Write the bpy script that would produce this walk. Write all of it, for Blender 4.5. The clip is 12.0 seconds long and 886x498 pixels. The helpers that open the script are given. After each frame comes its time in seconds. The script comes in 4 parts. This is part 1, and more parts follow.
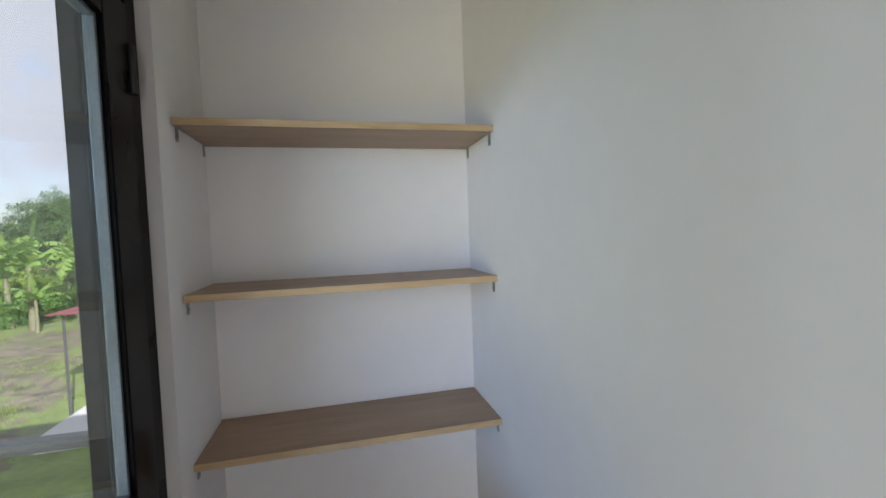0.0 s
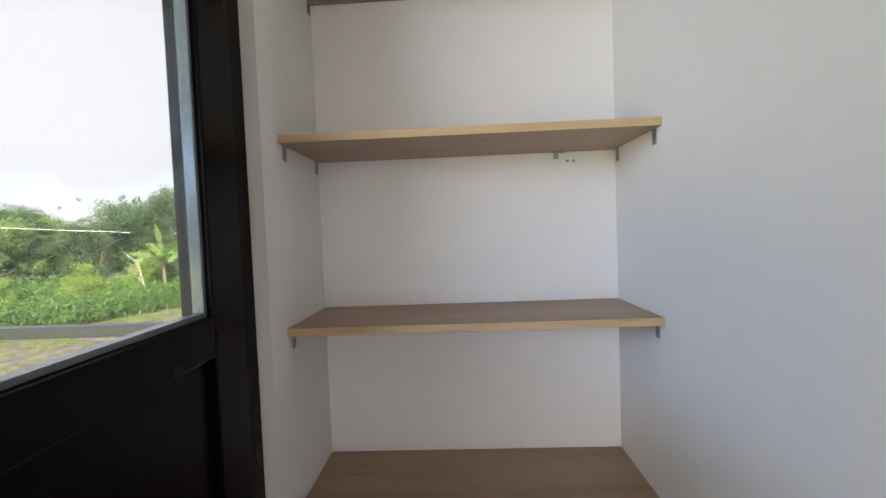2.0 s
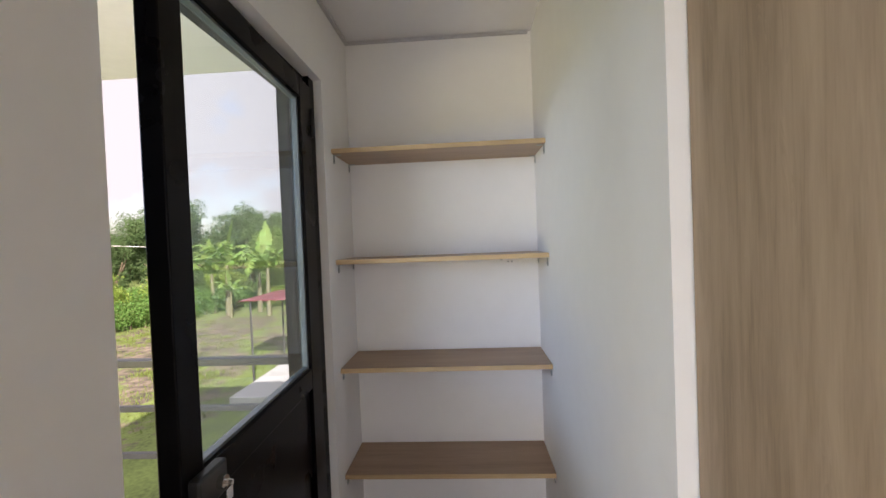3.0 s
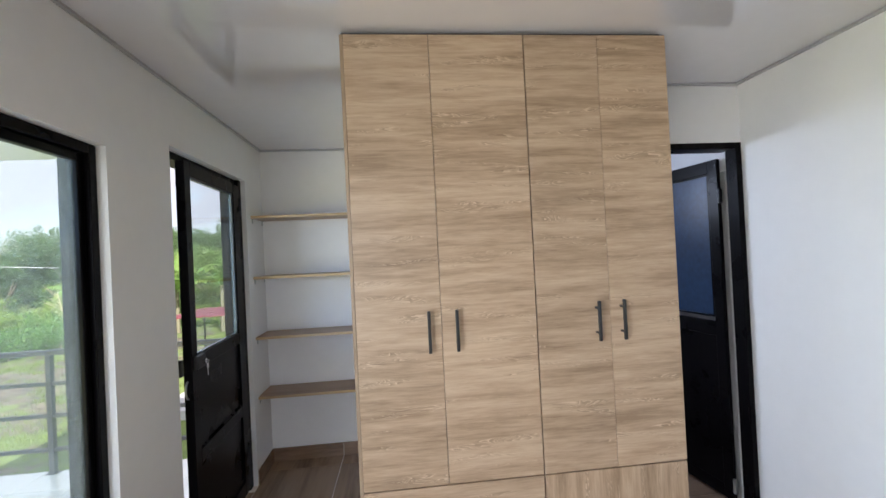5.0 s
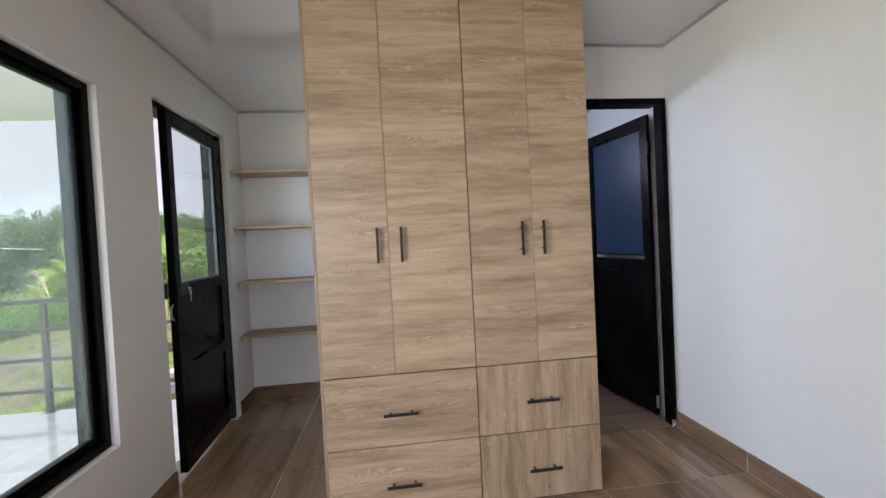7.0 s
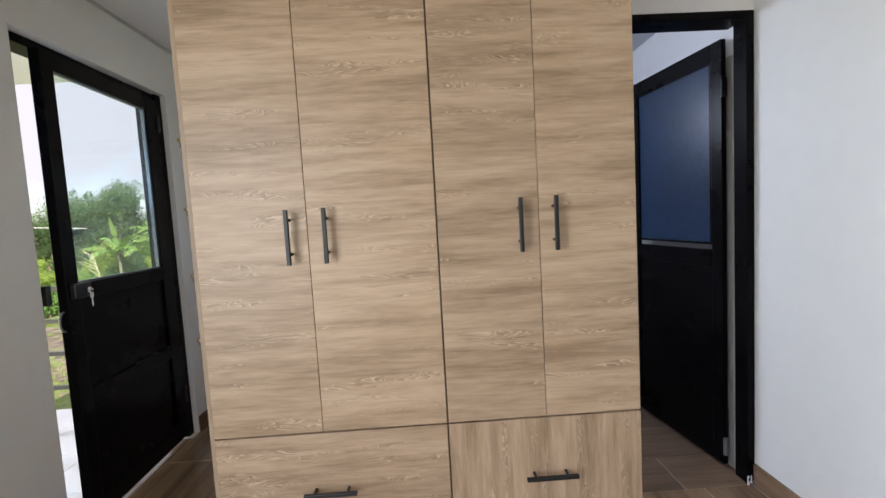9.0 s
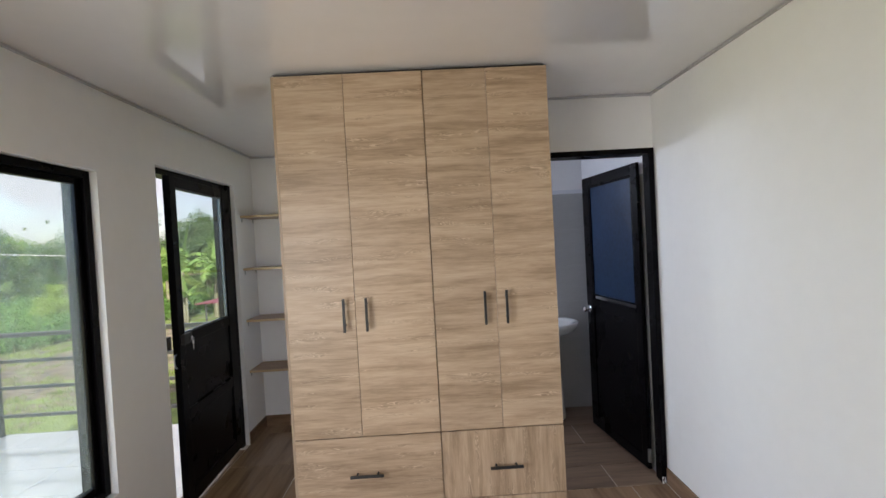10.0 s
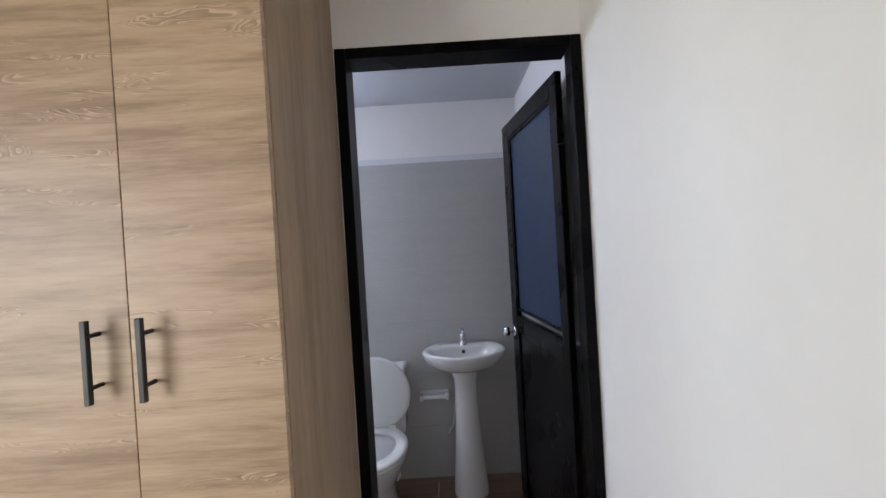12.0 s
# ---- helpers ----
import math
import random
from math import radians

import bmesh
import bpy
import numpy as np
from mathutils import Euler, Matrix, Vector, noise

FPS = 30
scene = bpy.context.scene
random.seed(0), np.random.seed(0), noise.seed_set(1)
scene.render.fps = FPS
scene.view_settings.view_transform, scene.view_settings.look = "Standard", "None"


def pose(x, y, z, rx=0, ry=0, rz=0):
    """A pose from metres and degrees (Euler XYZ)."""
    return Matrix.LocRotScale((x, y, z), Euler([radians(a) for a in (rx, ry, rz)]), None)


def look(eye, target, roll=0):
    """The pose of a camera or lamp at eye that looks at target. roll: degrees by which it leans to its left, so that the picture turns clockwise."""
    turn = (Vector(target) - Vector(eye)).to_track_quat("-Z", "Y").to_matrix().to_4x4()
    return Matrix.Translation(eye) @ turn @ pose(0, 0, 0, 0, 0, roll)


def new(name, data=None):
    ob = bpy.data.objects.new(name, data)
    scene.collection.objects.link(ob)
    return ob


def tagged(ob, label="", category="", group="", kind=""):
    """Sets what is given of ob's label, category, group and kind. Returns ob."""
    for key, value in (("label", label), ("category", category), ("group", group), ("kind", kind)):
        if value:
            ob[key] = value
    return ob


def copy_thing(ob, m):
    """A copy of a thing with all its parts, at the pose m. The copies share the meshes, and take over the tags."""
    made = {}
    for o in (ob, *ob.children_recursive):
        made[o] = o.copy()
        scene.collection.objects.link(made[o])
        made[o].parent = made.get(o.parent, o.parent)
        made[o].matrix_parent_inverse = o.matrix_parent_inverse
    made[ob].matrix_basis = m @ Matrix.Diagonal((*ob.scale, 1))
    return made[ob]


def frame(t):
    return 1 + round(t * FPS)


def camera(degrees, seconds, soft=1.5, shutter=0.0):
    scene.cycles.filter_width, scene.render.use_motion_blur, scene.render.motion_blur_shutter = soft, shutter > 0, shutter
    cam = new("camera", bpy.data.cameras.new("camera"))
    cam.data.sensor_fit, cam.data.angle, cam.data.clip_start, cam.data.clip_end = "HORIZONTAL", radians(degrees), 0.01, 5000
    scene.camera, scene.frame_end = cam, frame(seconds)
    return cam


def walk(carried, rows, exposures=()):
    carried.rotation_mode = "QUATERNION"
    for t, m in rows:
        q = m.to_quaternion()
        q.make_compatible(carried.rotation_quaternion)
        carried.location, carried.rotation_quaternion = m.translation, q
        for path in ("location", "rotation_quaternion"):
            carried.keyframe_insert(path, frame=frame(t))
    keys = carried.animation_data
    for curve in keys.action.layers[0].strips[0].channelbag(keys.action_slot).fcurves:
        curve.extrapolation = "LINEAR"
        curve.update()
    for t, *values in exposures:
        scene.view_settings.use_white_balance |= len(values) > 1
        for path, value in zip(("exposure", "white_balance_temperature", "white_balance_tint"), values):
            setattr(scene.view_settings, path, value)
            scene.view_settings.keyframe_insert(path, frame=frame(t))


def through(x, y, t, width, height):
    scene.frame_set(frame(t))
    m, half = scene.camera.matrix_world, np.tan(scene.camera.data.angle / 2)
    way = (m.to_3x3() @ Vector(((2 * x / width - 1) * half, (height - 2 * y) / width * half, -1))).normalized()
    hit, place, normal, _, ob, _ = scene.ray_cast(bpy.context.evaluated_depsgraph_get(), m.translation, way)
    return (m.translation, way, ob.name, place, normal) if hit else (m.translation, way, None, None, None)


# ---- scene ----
cam = camera(92.9, 12.0)

PATH = [
    (0, (0.386, 0.359, 1.582), (0.859, 2.299, 1.489), -2.1),
    (0.5, (0.475, 0.571, 1.683), (0.656, 2.559, 1.574), -2.2),
    (1, (0.488, 0.681, 1.769), (0.53, 2.679, 1.679), -2.3),
    (1.5, (0.444, 0.703, 1.562), (0.401, 2.7, 1.453), -2.4),
    (2, (0.393, 0.598, 1.214), (0.314, 2.595, 1.134), -2.2),
    (2.5, (0.418, 0.271, 1.392), (0.301, 2.266, 1.315), -2.3),
    (2.7, (0.457, 0.125, 1.479), (0.328, 2.12, 1.414), -2.2),
    (4.3, (0.896, -1.173, 1.532), (0.977, 0.826, 1.549), -2.7),
    (4.5, (0.977, -1.311, 1.533), (1.093, 0.686, 1.547), -2.7),
    (5, (1.055, -1.607, 1.549), (1.256, 0.383, 1.567), -2.8),
    (5.5, (0.988, -1.853, 1.576), (1.243, 0.131, 1.59), -2.7),
    (6, (1.028, -2.005, 1.56), (1.297, -0.023, 1.573), -2.8),
    (6.5, (1.139, -2.093, 1.423), (1.41, -0.112, 1.412), -2.8),
    (7, (1.21, -1.922, 1.267), (1.452, 0.063, 1.221), -2.9),
    (7.2, (1.23, -1.786, 1.179), (1.459, 0.2, 1.111), -2.9),
    (8.8, (1.546, -1.115, 1.134), (1.627, 0.877, 0.974), -3.1),
    (9, (1.547, -1.234, 1.285), (1.612, 0.759, 1.139), -3.2),
    (9.5, (1.49, -1.707, 1.512), (1.541, 0.291, 1.431), -3.1),
    (10, (1.583, -2.009, 1.58), (1.63, -0.01, 1.542), -3.1),
    (10.5, (1.884, -2.163, 1.578), (1.934, -0.164, 1.551), -3.2),
    (11, (2.129, -1.878, 1.526), (2.189, 0.121, 1.498), -3.2),
    (11.5, (2.354, -1.419, 1.503), (2.401, 0.58, 1.454), -3.2),
    (12, (2.496, -0.808, 1.436), (2.479, 1.192, 1.414), -3.4),
]
walk(cam, [(t, look(e, a, r)) for t, e, a, r in PATH], exposures=[
    (0, 1.22, 6350, 22), (1, 1.52, 6700, 26), (1.5, 1.46, 6550, 23), (2, 1.58, 6850, 24), (2.5, 1.38, 7000, 27), (4.5, 1.42, 6150, 19), (5, 1.40, 6150, 20),
    (7, 1.20, 6350, 22), (9, 1.36, 6400, 20), (10, 1.20, 6500, 21), (10.6, 1.18, 6500, 21), (11.5, 1.20, 6550, 22), (12, 1.38, 6650, 22)])

# ---- light and exposure ----
SUN_FROM = Vector((0.47, -0.92, 0.50)).normalized()
world = bpy.data.worlds.new("sky")
scene.world = world
world.use_nodes = True
wn = world.node_tree.nodes
wl = world.node_tree.links
sky = wn.new("ShaderNodeTexSky")
sky.sky_type = "NISHITA"
sky.sun_disc = False
sky.sun_elevation = math.asin(SUN_FROM.z)
sky.sun_rotation = math.atan2(SUN_FROM.x, SUN_FROM.y)
sky.dust_density = 2.0
# broken white cloud over the blue
w_co = wn.new("ShaderNodeTexCoord")
w_map = wn.new("ShaderNodeMapping")
w_map.inputs["Scale"].default_value = (1.0, 1.0, 1.5)
w_noise = wn.new("ShaderNodeTexNoise")
w_noise.inputs["Scale"].default_value = 1.9
w_noise.inputs["Detail"].default_value = 7
w_noise.inputs["Roughness"].default_value = 0.55
w_ramp = wn.new("ShaderNodeValToRGB")
w_ramp.color_ramp.elements[0].position = 0.35
w_ramp.color_ramp.elements[1].position = 0.47
w_mix = wn.new("ShaderNodeMix")
w_mix.data_type = "RGBA"
w_mix.inputs["B"].default_value = (3.7, 3.72, 3.8, 1)
wl.new(w_co.outputs["Generated"], w_map.inputs["Vector"])
wl.new(w_map.outputs["Vector"], w_noise.inputs["Vector"])
wl.new(w_noise.outputs["Fac"], w_ramp.inputs["Fac"])
wl.new(w_ramp.outputs["Color"], w_mix.inputs["Factor"])
wl.new(sky.outputs["Color"], w_mix.inputs["A"])
wl.new(w_mix.outputs["Result"], wn["Background"].inputs["Color"])
wn["Background"].inputs["Strength"].default_value = 0.10

sun = new("sun", bpy.data.lights.new("sun", "SUN"))
sun.data.energy = 5.0
sun.data.angle = radians(0.5)
sun.data.color = (1.0, 0.94, 0.84)
sun.matrix_world = look(SUN_FROM * 30, (0, 0, 0))


def fill_panel(name, place, target, w, h, power, colour, spread=180):
    ob = new(name, bpy.data.lights.new(name, "AREA"))
    ob.data.shape = "RECTANGLE"
    ob.data.size, ob.data.size_y = w, h
    ob.data.energy = power
    ob.data.color = colour
    ob.data.spread = radians(spread)
    ob.matrix_world = look(place, target)
    return ob


# added fill: balcony's open side, assumed window behind the walk, bathroom's assumed high window
fill_panel("sky_fill", (-2.66, -1.75, 2.10), (2.9, -0.9, 0.75), 4.2, 0.70, 36, (0.37, 0.65, 1.0))
# added panel that stands in for the sunlit lawn's bounce
fill_panel("lawn_bounce_fill", (-2.66, -1.75, 0.50), (2.9, -0.9, 1.9), 4.2, 0.95, 20.5, (1.0, 0.94, 0.44))
# added sky and bounce fill behind the walk, turned towards the wardrobe
fill_panel("sky_fill", (-0.11, -2.10, 1.20), (1.25, -0.1, 0.30), 1.5, 1.75, 9.5, (0.82, 0.92, 1.0), 115)
fill_panel("lawn_bounce_fill", (-0.10, -2.10, 1.20), (1.25, -0.1, 2.30), 1.5, 1.75, 3.0, (1.0, 0.91, 0.58), 115)
fill_panel("sky_fill", (1.35, 1.80, 1.975), (1.75, 0.9, 1.3), 0.42, 0.36, 7.0, (0.70, 0.84, 1.0))

# ---- materials ----


def mat(name, base, rough=0.5, metal=0.0, var=0.08, scale=6.0, bump=0.0, bump_scale=60.0, coat=0.0, spec=0.5, stretch=(1, 1, 1), rand=0.0, dirt=None, dirt_amt=0.0):
    """A procedural surface: base colour varied at two scales, with roughness wear and fine relief."""
    m = bpy.data.materials.new(name)
    m.use_nodes = True
    n, l = m.node_tree.nodes, m.node_tree.links
    b = n["Principled BSDF"]
    co = n.new("ShaderNodeTexCoord")
    mp = n.new("ShaderNodeMapping")
    mp.inputs["Scale"].default_value = stretch
    l.new(co.outputs["Object"], mp.inputs["Vector"])
    n1, n2 = n.new("ShaderNodeTexNoise"), n.new("ShaderNodeTexNoise")
    n1.inputs["Scale"].default_value = scale
    n1.inputs["Detail"].default_value = 5
    n2.inputs["Scale"].default_value = scale * 11
    n2.inputs["Detail"].default_value = 4
    for k in (n1, n2):
        l.new(mp.outputs["Vector"], k.inputs["Vector"])
    add = n.new("ShaderNodeMath")
    add.operation = "ADD"
    l.new(n1.outputs["Fac"], add.inputs[0])
    l.new(n2.outputs["Fac"], add.inputs[1])
    rng = n.new("ShaderNodeMapRange")
    rng.inputs["From Min"].default_value, rng.inputs["From Max"].default_value = 0.7, 1.3
    rng.inputs["To Min"].default_value, rng.inputs["To Max"].default_value = 1 - var, 1 + var
    l.new(add.outputs[0], rng.inputs["Value"])
    val = rng.outputs[0]
    if rand:
        info = n.new("ShaderNodeObjectInfo")
        r2 = n.new("ShaderNodeMapRange")
        r2.inputs["To Min"].default_value, r2.inputs["To Max"].default_value = 1 - rand, 1 + rand
        l.new(info.outputs["Random"], r2.inputs["Value"])
        mul = n.new("ShaderNodeMath")
        mul.operation = "MULTIPLY"
        l.new(val, mul.inputs[0])
        l.new(r2.outputs[0], mul.inputs[1])
        val = mul.outputs[0]
    vm = n.new("ShaderNodeVectorMath")
    vm.operation = "SCALE"
    vm.inputs[0].default_value = base
    l.new(val, vm.inputs["Scale"])
    out = vm.outputs[0]
    if dirt:
        rp = n.new("ShaderNodeMapRange")
        rp.inputs["From Min"].default_value, rp.inputs["From Max"].default_value = 0.5, 0.75
        rp.inputs["To Max"].default_value = dirt_amt
        l.new(n1.outputs["Fac"], rp.inputs["Value"])
        mx = n.new("ShaderNodeMix")
        mx.data_type = "RGBA"
        mx.inputs["B"].default_value = (*dirt, 1)
        l.new(rp.outputs[0], mx.inputs["Factor"])
        l.new(out, mx.inputs["A"])
        out = mx.outputs["Result"]
    l.new(out, b.inputs["Base Color"])
    rr = n.new("ShaderNodeMapRange")
    rr.inputs["To Min"].default_value, rr.inputs["To Max"].default_value = max(0.02, rough * 0.85), min(1, rough * 1.15)
    l.new(n1.outputs["Fac"], rr.inputs["Value"])
    l.new(rr.outputs[0], b.inputs["Roughness"])
    b.inputs["Metallic"].default_value = metal
    b.inputs["Coat Weight"].default_value = coat
    b.inputs["Coat Roughness"].default_value = 0.08
    b.inputs["Specular IOR Level"].default_value = spec
    if bump:
        n3 = n.new("ShaderNodeTexNoise")
        n3.inputs["Scale"].default_value = bump_scale
        n3.inputs["Detail"].default_value = 3
        l.new(mp.outputs["Vector"], n3.inputs["Vector"])
        bp = n.new("ShaderNodeBump")
        bp.inputs["Strength"].default_value = bump
        bp.inputs["Distance"].default_value = 0.004
        l.new(n3.outputs["Fac"], bp.inputs["Height"])
        l.new(bp.outputs["Normal"], b.inputs["Normal"])
    return m


def wood(name, light, mid, dark, grain="x", rough=0.45, streak=1.0, rand=0.06, size=1.0, flecks=0.6, coat=0.0):
    """Wood print: cloudy bands, fine grain lines and rows of cathedral figure along one axis."""
    m = bpy.data.materials.new(name)
    m.use_nodes = True
    n, l = m.node_tree.nodes, m.node_tree.links
    b = n["Principled BSDF"]
    co = n.new("ShaderNodeTexCoord")
    info = n.new("ShaderNodeObjectInfo")
    off = n.new("ShaderNodeVectorMath")
    off.operation = "ADD"
    shift = n.new("ShaderNodeVectorMath")
    shift.operation = "SCALE"
    shift.inputs[0].default_value = (7.3, 3.1, 5.7)
    l.new(info.outputs["Random"], shift.inputs["Scale"])
    l.new(co.outputs["Object"], off.inputs[0])
    l.new(shift.outputs[0], off.inputs[1])

    def tex(along, across, detail, distort=0.0):
        """Stretched noise with so many waves to the metre along and across the grain."""
        mp = n.new("ShaderNodeMapping")
        a, c = along * size, across * size
        mp.inputs["Scale"].default_value = {"x": (a, c, c), "y": (c, a, c), "z": (c, c, a)}[grain]
        l.new(off.outputs[0], mp.inputs["Vector"])
        t = n.new("ShaderNodeTexNoise")
        t.inputs["Scale"].default_value = 1.0
        t.inputs["Detail"].default_value = detail
        t.inputs["Roughness"].default_value = 0.62
        t.inputs["Distortion"].default_value = distort
        l.new(mp.outputs["Vector"], t.inputs["Vector"])
        return t.outputs["Fac"]

    def calc(op, a, c, extra=None):
        k = n.new("ShaderNodeMath")
        k.operation = op
        for slot, v in zip(k.inputs, (a, c, extra)):
            if isinstance(v, (int, float)):
                slot.default_value = v
            elif v is not None:
                l.new(v, slot)
        return k.outputs[0]

    def span(value, lo, hi, top=1.0):
        r = n.new("ShaderNodeMapRange")
        r.inputs["From Min"].default_value, r.inputs["From Max"].default_value = lo, hi
        r.inputs["To Max"].default_value = top
        l.new(value, r.inputs["Value"])
        return r.outputs[0]

    def over(under, colour, fac):
        k = n.new("ShaderNodeMix")
        k.data_type = "RGBA"
        k.inputs["B"].default_value = (*colour, 1)
        l.new(fac, k.inputs["Factor"])
        l.new(under, k.inputs["A"])
        return k.outputs["Result"]

    fine = tex(9.0, 110.0, 5, 0.3)
    value = calc("MULTIPLY", tex(0.9, 10.0, 4, 0.25), 0.36)
    value = calc("MULTIPLY_ADD", tex(2.8, 34.0, 5, 0.4), 0.32, value)
    value = calc("MULTIPLY_ADD", fine, 0.20 * streak, value)
    value = calc("MULTIPLY_ADD", tex(20.0, 380.0, 3), 0.12 * streak, value)
    value = calc("ADD", value, 0.16 * (1 - streak))
    r1 = n.new("ShaderNodeValToRGB")
    e = r1.color_ramp.elements
    e[0].position, e[0].color = 0.41, (*dark, 1)
    e[1].position, e[1].color = 0.60, (*light, 1)
    k = e.new(0.495)
    k.color = (*mid, 1)
    l.new(value, r1.inputs["Fac"])
    colour = r1.outputs["Color"]
    if flecks:
        zone = span(tex(2.2, 24.0, 2, 0.4), 0.565, 0.625, flecks)
        ring = calc("FRACT", calc("MULTIPLY", tex(6.0, 34.0, 1, 1.2), 10.0), 0.0)
        pale = calc("MULTIPLY", calc("SUBTRACT", 1.0, span(ring, 0.10, 0.30)), zone)
        deep = calc("MULTIPLY", span(ring, 0.45, 0.85), zone)
        colour = over(colour, [c * 0.7 for c in dark], span(tex(2.4, 58.0, 3, 0.3), 0.60, 0.70, 0.55 * flecks))
        colour = over(colour, [c * 0.62 for c in dark], calc("MULTIPLY", deep, 0.75))
        colour = over(colour, [min(0.9, c * 1.22 + 0.03) for c in light], pale)
    r2 = n.new("ShaderNodeMapRange")
    r2.inputs["To Min"].default_value, r2.inputs["To Max"].default_value = 1 - rand, 1 + rand
    l.new(info.outputs["Random"], r2.inputs["Value"])
    sc = n.new("ShaderNodeVectorMath")
    sc.operation = "SCALE"
    l.new(colour, sc.inputs[0])
    l.new(r2.outputs[0], sc.inputs["Scale"])
    l.new(sc.outputs[0], b.inputs["Base Color"])
    rr = n.new("ShaderNodeMapRange")
    rr.inputs["To Min"].default_value, rr.inputs["To Max"].default_value = rough * 0.8, rough * 1.2
    l.new(fine, rr.inputs["Value"])
    l.new(rr.outputs[0], b.inputs["Roughness"])
    b.inputs["Coat Weight"].default_value = coat
    b.inputs["Coat Roughness"].default_value = 0.06
    bp = n.new("ShaderNodeBump")
    bp.inputs["Strength"].default_value = 0.12
    bp.inputs["Distance"].default_value = 0.002
    l.new(fine, bp.inputs["Height"])
    l.new(bp.outputs["Normal"], b.inputs["Normal"])
    return m


def glass(name, tint, rough=0.0, haze=0.0):
    """A thin pane: straight through, a mirror gloss that grows at a slant, and dust that scatters the daylight."""
    m = bpy.data.materials.new(name)
    m.use_nodes = True
    n, l = m.node_tree.nodes, m.node_tree.links
    n.remove(n["Principled BSDF"])
    tr, gl, df = n.new("ShaderNodeBsdfTransparent"), n.new("ShaderNodeBsdfGlossy"), n.new("ShaderNodeBsdfTranslucent")
    tr.inputs["Color"].default_value = (*tint, 1)
    gl.inputs["Roughness"].default_value = rough
    df.inputs["Color"].default_value = (0.80, 0.88, 0.88, 1)
    lw = n.new("ShaderNodeLayerWeight")
    lw.inputs["Blend"].default_value = 0.5
    pw = n.new("ShaderNodeMath")
    pw.operation = "POWER"
    pw.inputs[1].default_value = 4.0
    l.new(lw.outputs["Facing"], pw.inputs[0])
    fr = n.new("ShaderNodeMapRange")
    fr.inputs["To Min"].default_value, fr.inputs["To Max"].default_value = 0.03, 0.6
    l.new(pw.outputs[0], fr.inputs["Value"])
    dust = n.new("ShaderNodeTexNoise")
    dust.inputs["Scale"].default_value = 5
    dr = n.new("ShaderNodeMapRange")
    dr.inputs["From Min"].default_value, dr.inputs["From Max"].default_value = 0.10, 0.90
    dr.inputs["To Max"].default_value = haze
    l.new(dust.outputs["Fac"], dr.inputs["Value"])
    m0, m1 = n.new("ShaderNodeMixShader"), n.new("ShaderNodeMixShader")
    l.new(dr.outputs[0], m0.inputs["Fac"])
    l.new(tr.outputs[0], m0.inputs[1])
    l.new(df.outputs[0], m0.inputs[2])
    l.new(fr.outputs[0], m1.inputs["Fac"])
    l.new(m0.outputs[0], m1.inputs[1])
    l.new(gl.outputs[0], m1.inputs[2])
    l.new(m1.outputs[0], n["Material Output"].inputs["Surface"])
    return m


PAINT = mat("white_wall_paint", (0.875, 0.86, 0.85), 0.60, var=0.015, scale=1.3, bump=0.06, bump_scale=70)
PVC = mat("glossy_pvc_ceiling", (0.74, 0.72, 0.745), 0.05, var=0.02, scale=1.0, bump=0.012, bump_scale=4, spec=0.8, coat=1.0)
PVC.node_tree.nodes["Principled BSDF"].inputs["Coat IOR"].default_value = 1.75
BATH_PAINT = mat("bathroom_white_paint", (0.74, 0.75, 0.78), 0.6, var=0.02, scale=2, bump=0.15)
# ceiling colour lowered to carry the bathroom's shade
BATH_CEIL = mat("shade_grey_bathroom_ceiling", (0.50, 0.52, 0.57), 0.4, var=0.03, scale=2)
SOFFIT = mat("soffit_white_paint", (0.85, 0.79, 0.785), 0.6, var=0.03, scale=2)
BLACK = mat("black_enamel_metal", (0.0032, 0.0027, 0.0034), 0.28, var=0.2, scale=4, bump=0.004, bump_scale=30, spec=0.08)
BEAD = mat("grey_glazing_bead", (0.13, 0.155, 0.175), 0.18, var=0.12, scale=12)
MATT_BLACK = mat("black_powder_coat", (0.015, 0.015, 0.016), 0.42, var=0.1, scale=30)
CHROME = mat("chrome", (0.72, 0.72, 0.73), 0.16, metal=1.0, var=0.04, scale=20)
ZINC = mat("galvanised_steel", (0.36, 0.38, 0.38), 0.38, metal=0.9, var=0.15, scale=60)
OAK_H = wood("pale_oak_laminate", (0.555, 0.405, 0.276), (0.440, 0.306, 0.200), (0.298, 0.198, 0.122), "x", 0.42)
OAK_V = wood("pale_oak_laminate_upright", (0.555, 0.405, 0.276), (0.440, 0.306, 0.200), (0.298, 0.198, 0.122), "z", 0.42)
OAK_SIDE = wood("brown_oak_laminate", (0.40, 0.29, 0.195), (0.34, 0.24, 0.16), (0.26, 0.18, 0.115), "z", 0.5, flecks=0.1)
SHELF_WOOD = wood("brown_shelf_laminate", (0.405, 0.268, 0.172), (0.355, 0.230, 0.146), (0.285, 0.180, 0.112), "x", 0.42, flecks=0.06)
EDGE = wood("pale_edge_banding", (0.60, 0.43, 0.25), (0.53, 0.37, 0.20), (0.42, 0.28, 0.15), "x", 0.45, flecks=0.1)
FLOOR_TILE = wood("wood_look_floor_tile", (0.40, 0.265, 0.165), (0.31, 0.198, 0.12), (0.17, 0.104, 0.064), "y", 0.17, streak=0.3, rand=0.10, size=0.42, flecks=0.0, coat=0.25)
SKIRT_TILE = wood("wood_look_skirting_tile", (0.30, 0.19, 0.12), (0.235, 0.145, 0.09), (0.16, 0.098, 0.06), "y", 0.24, rand=0.06, flecks=0.03)
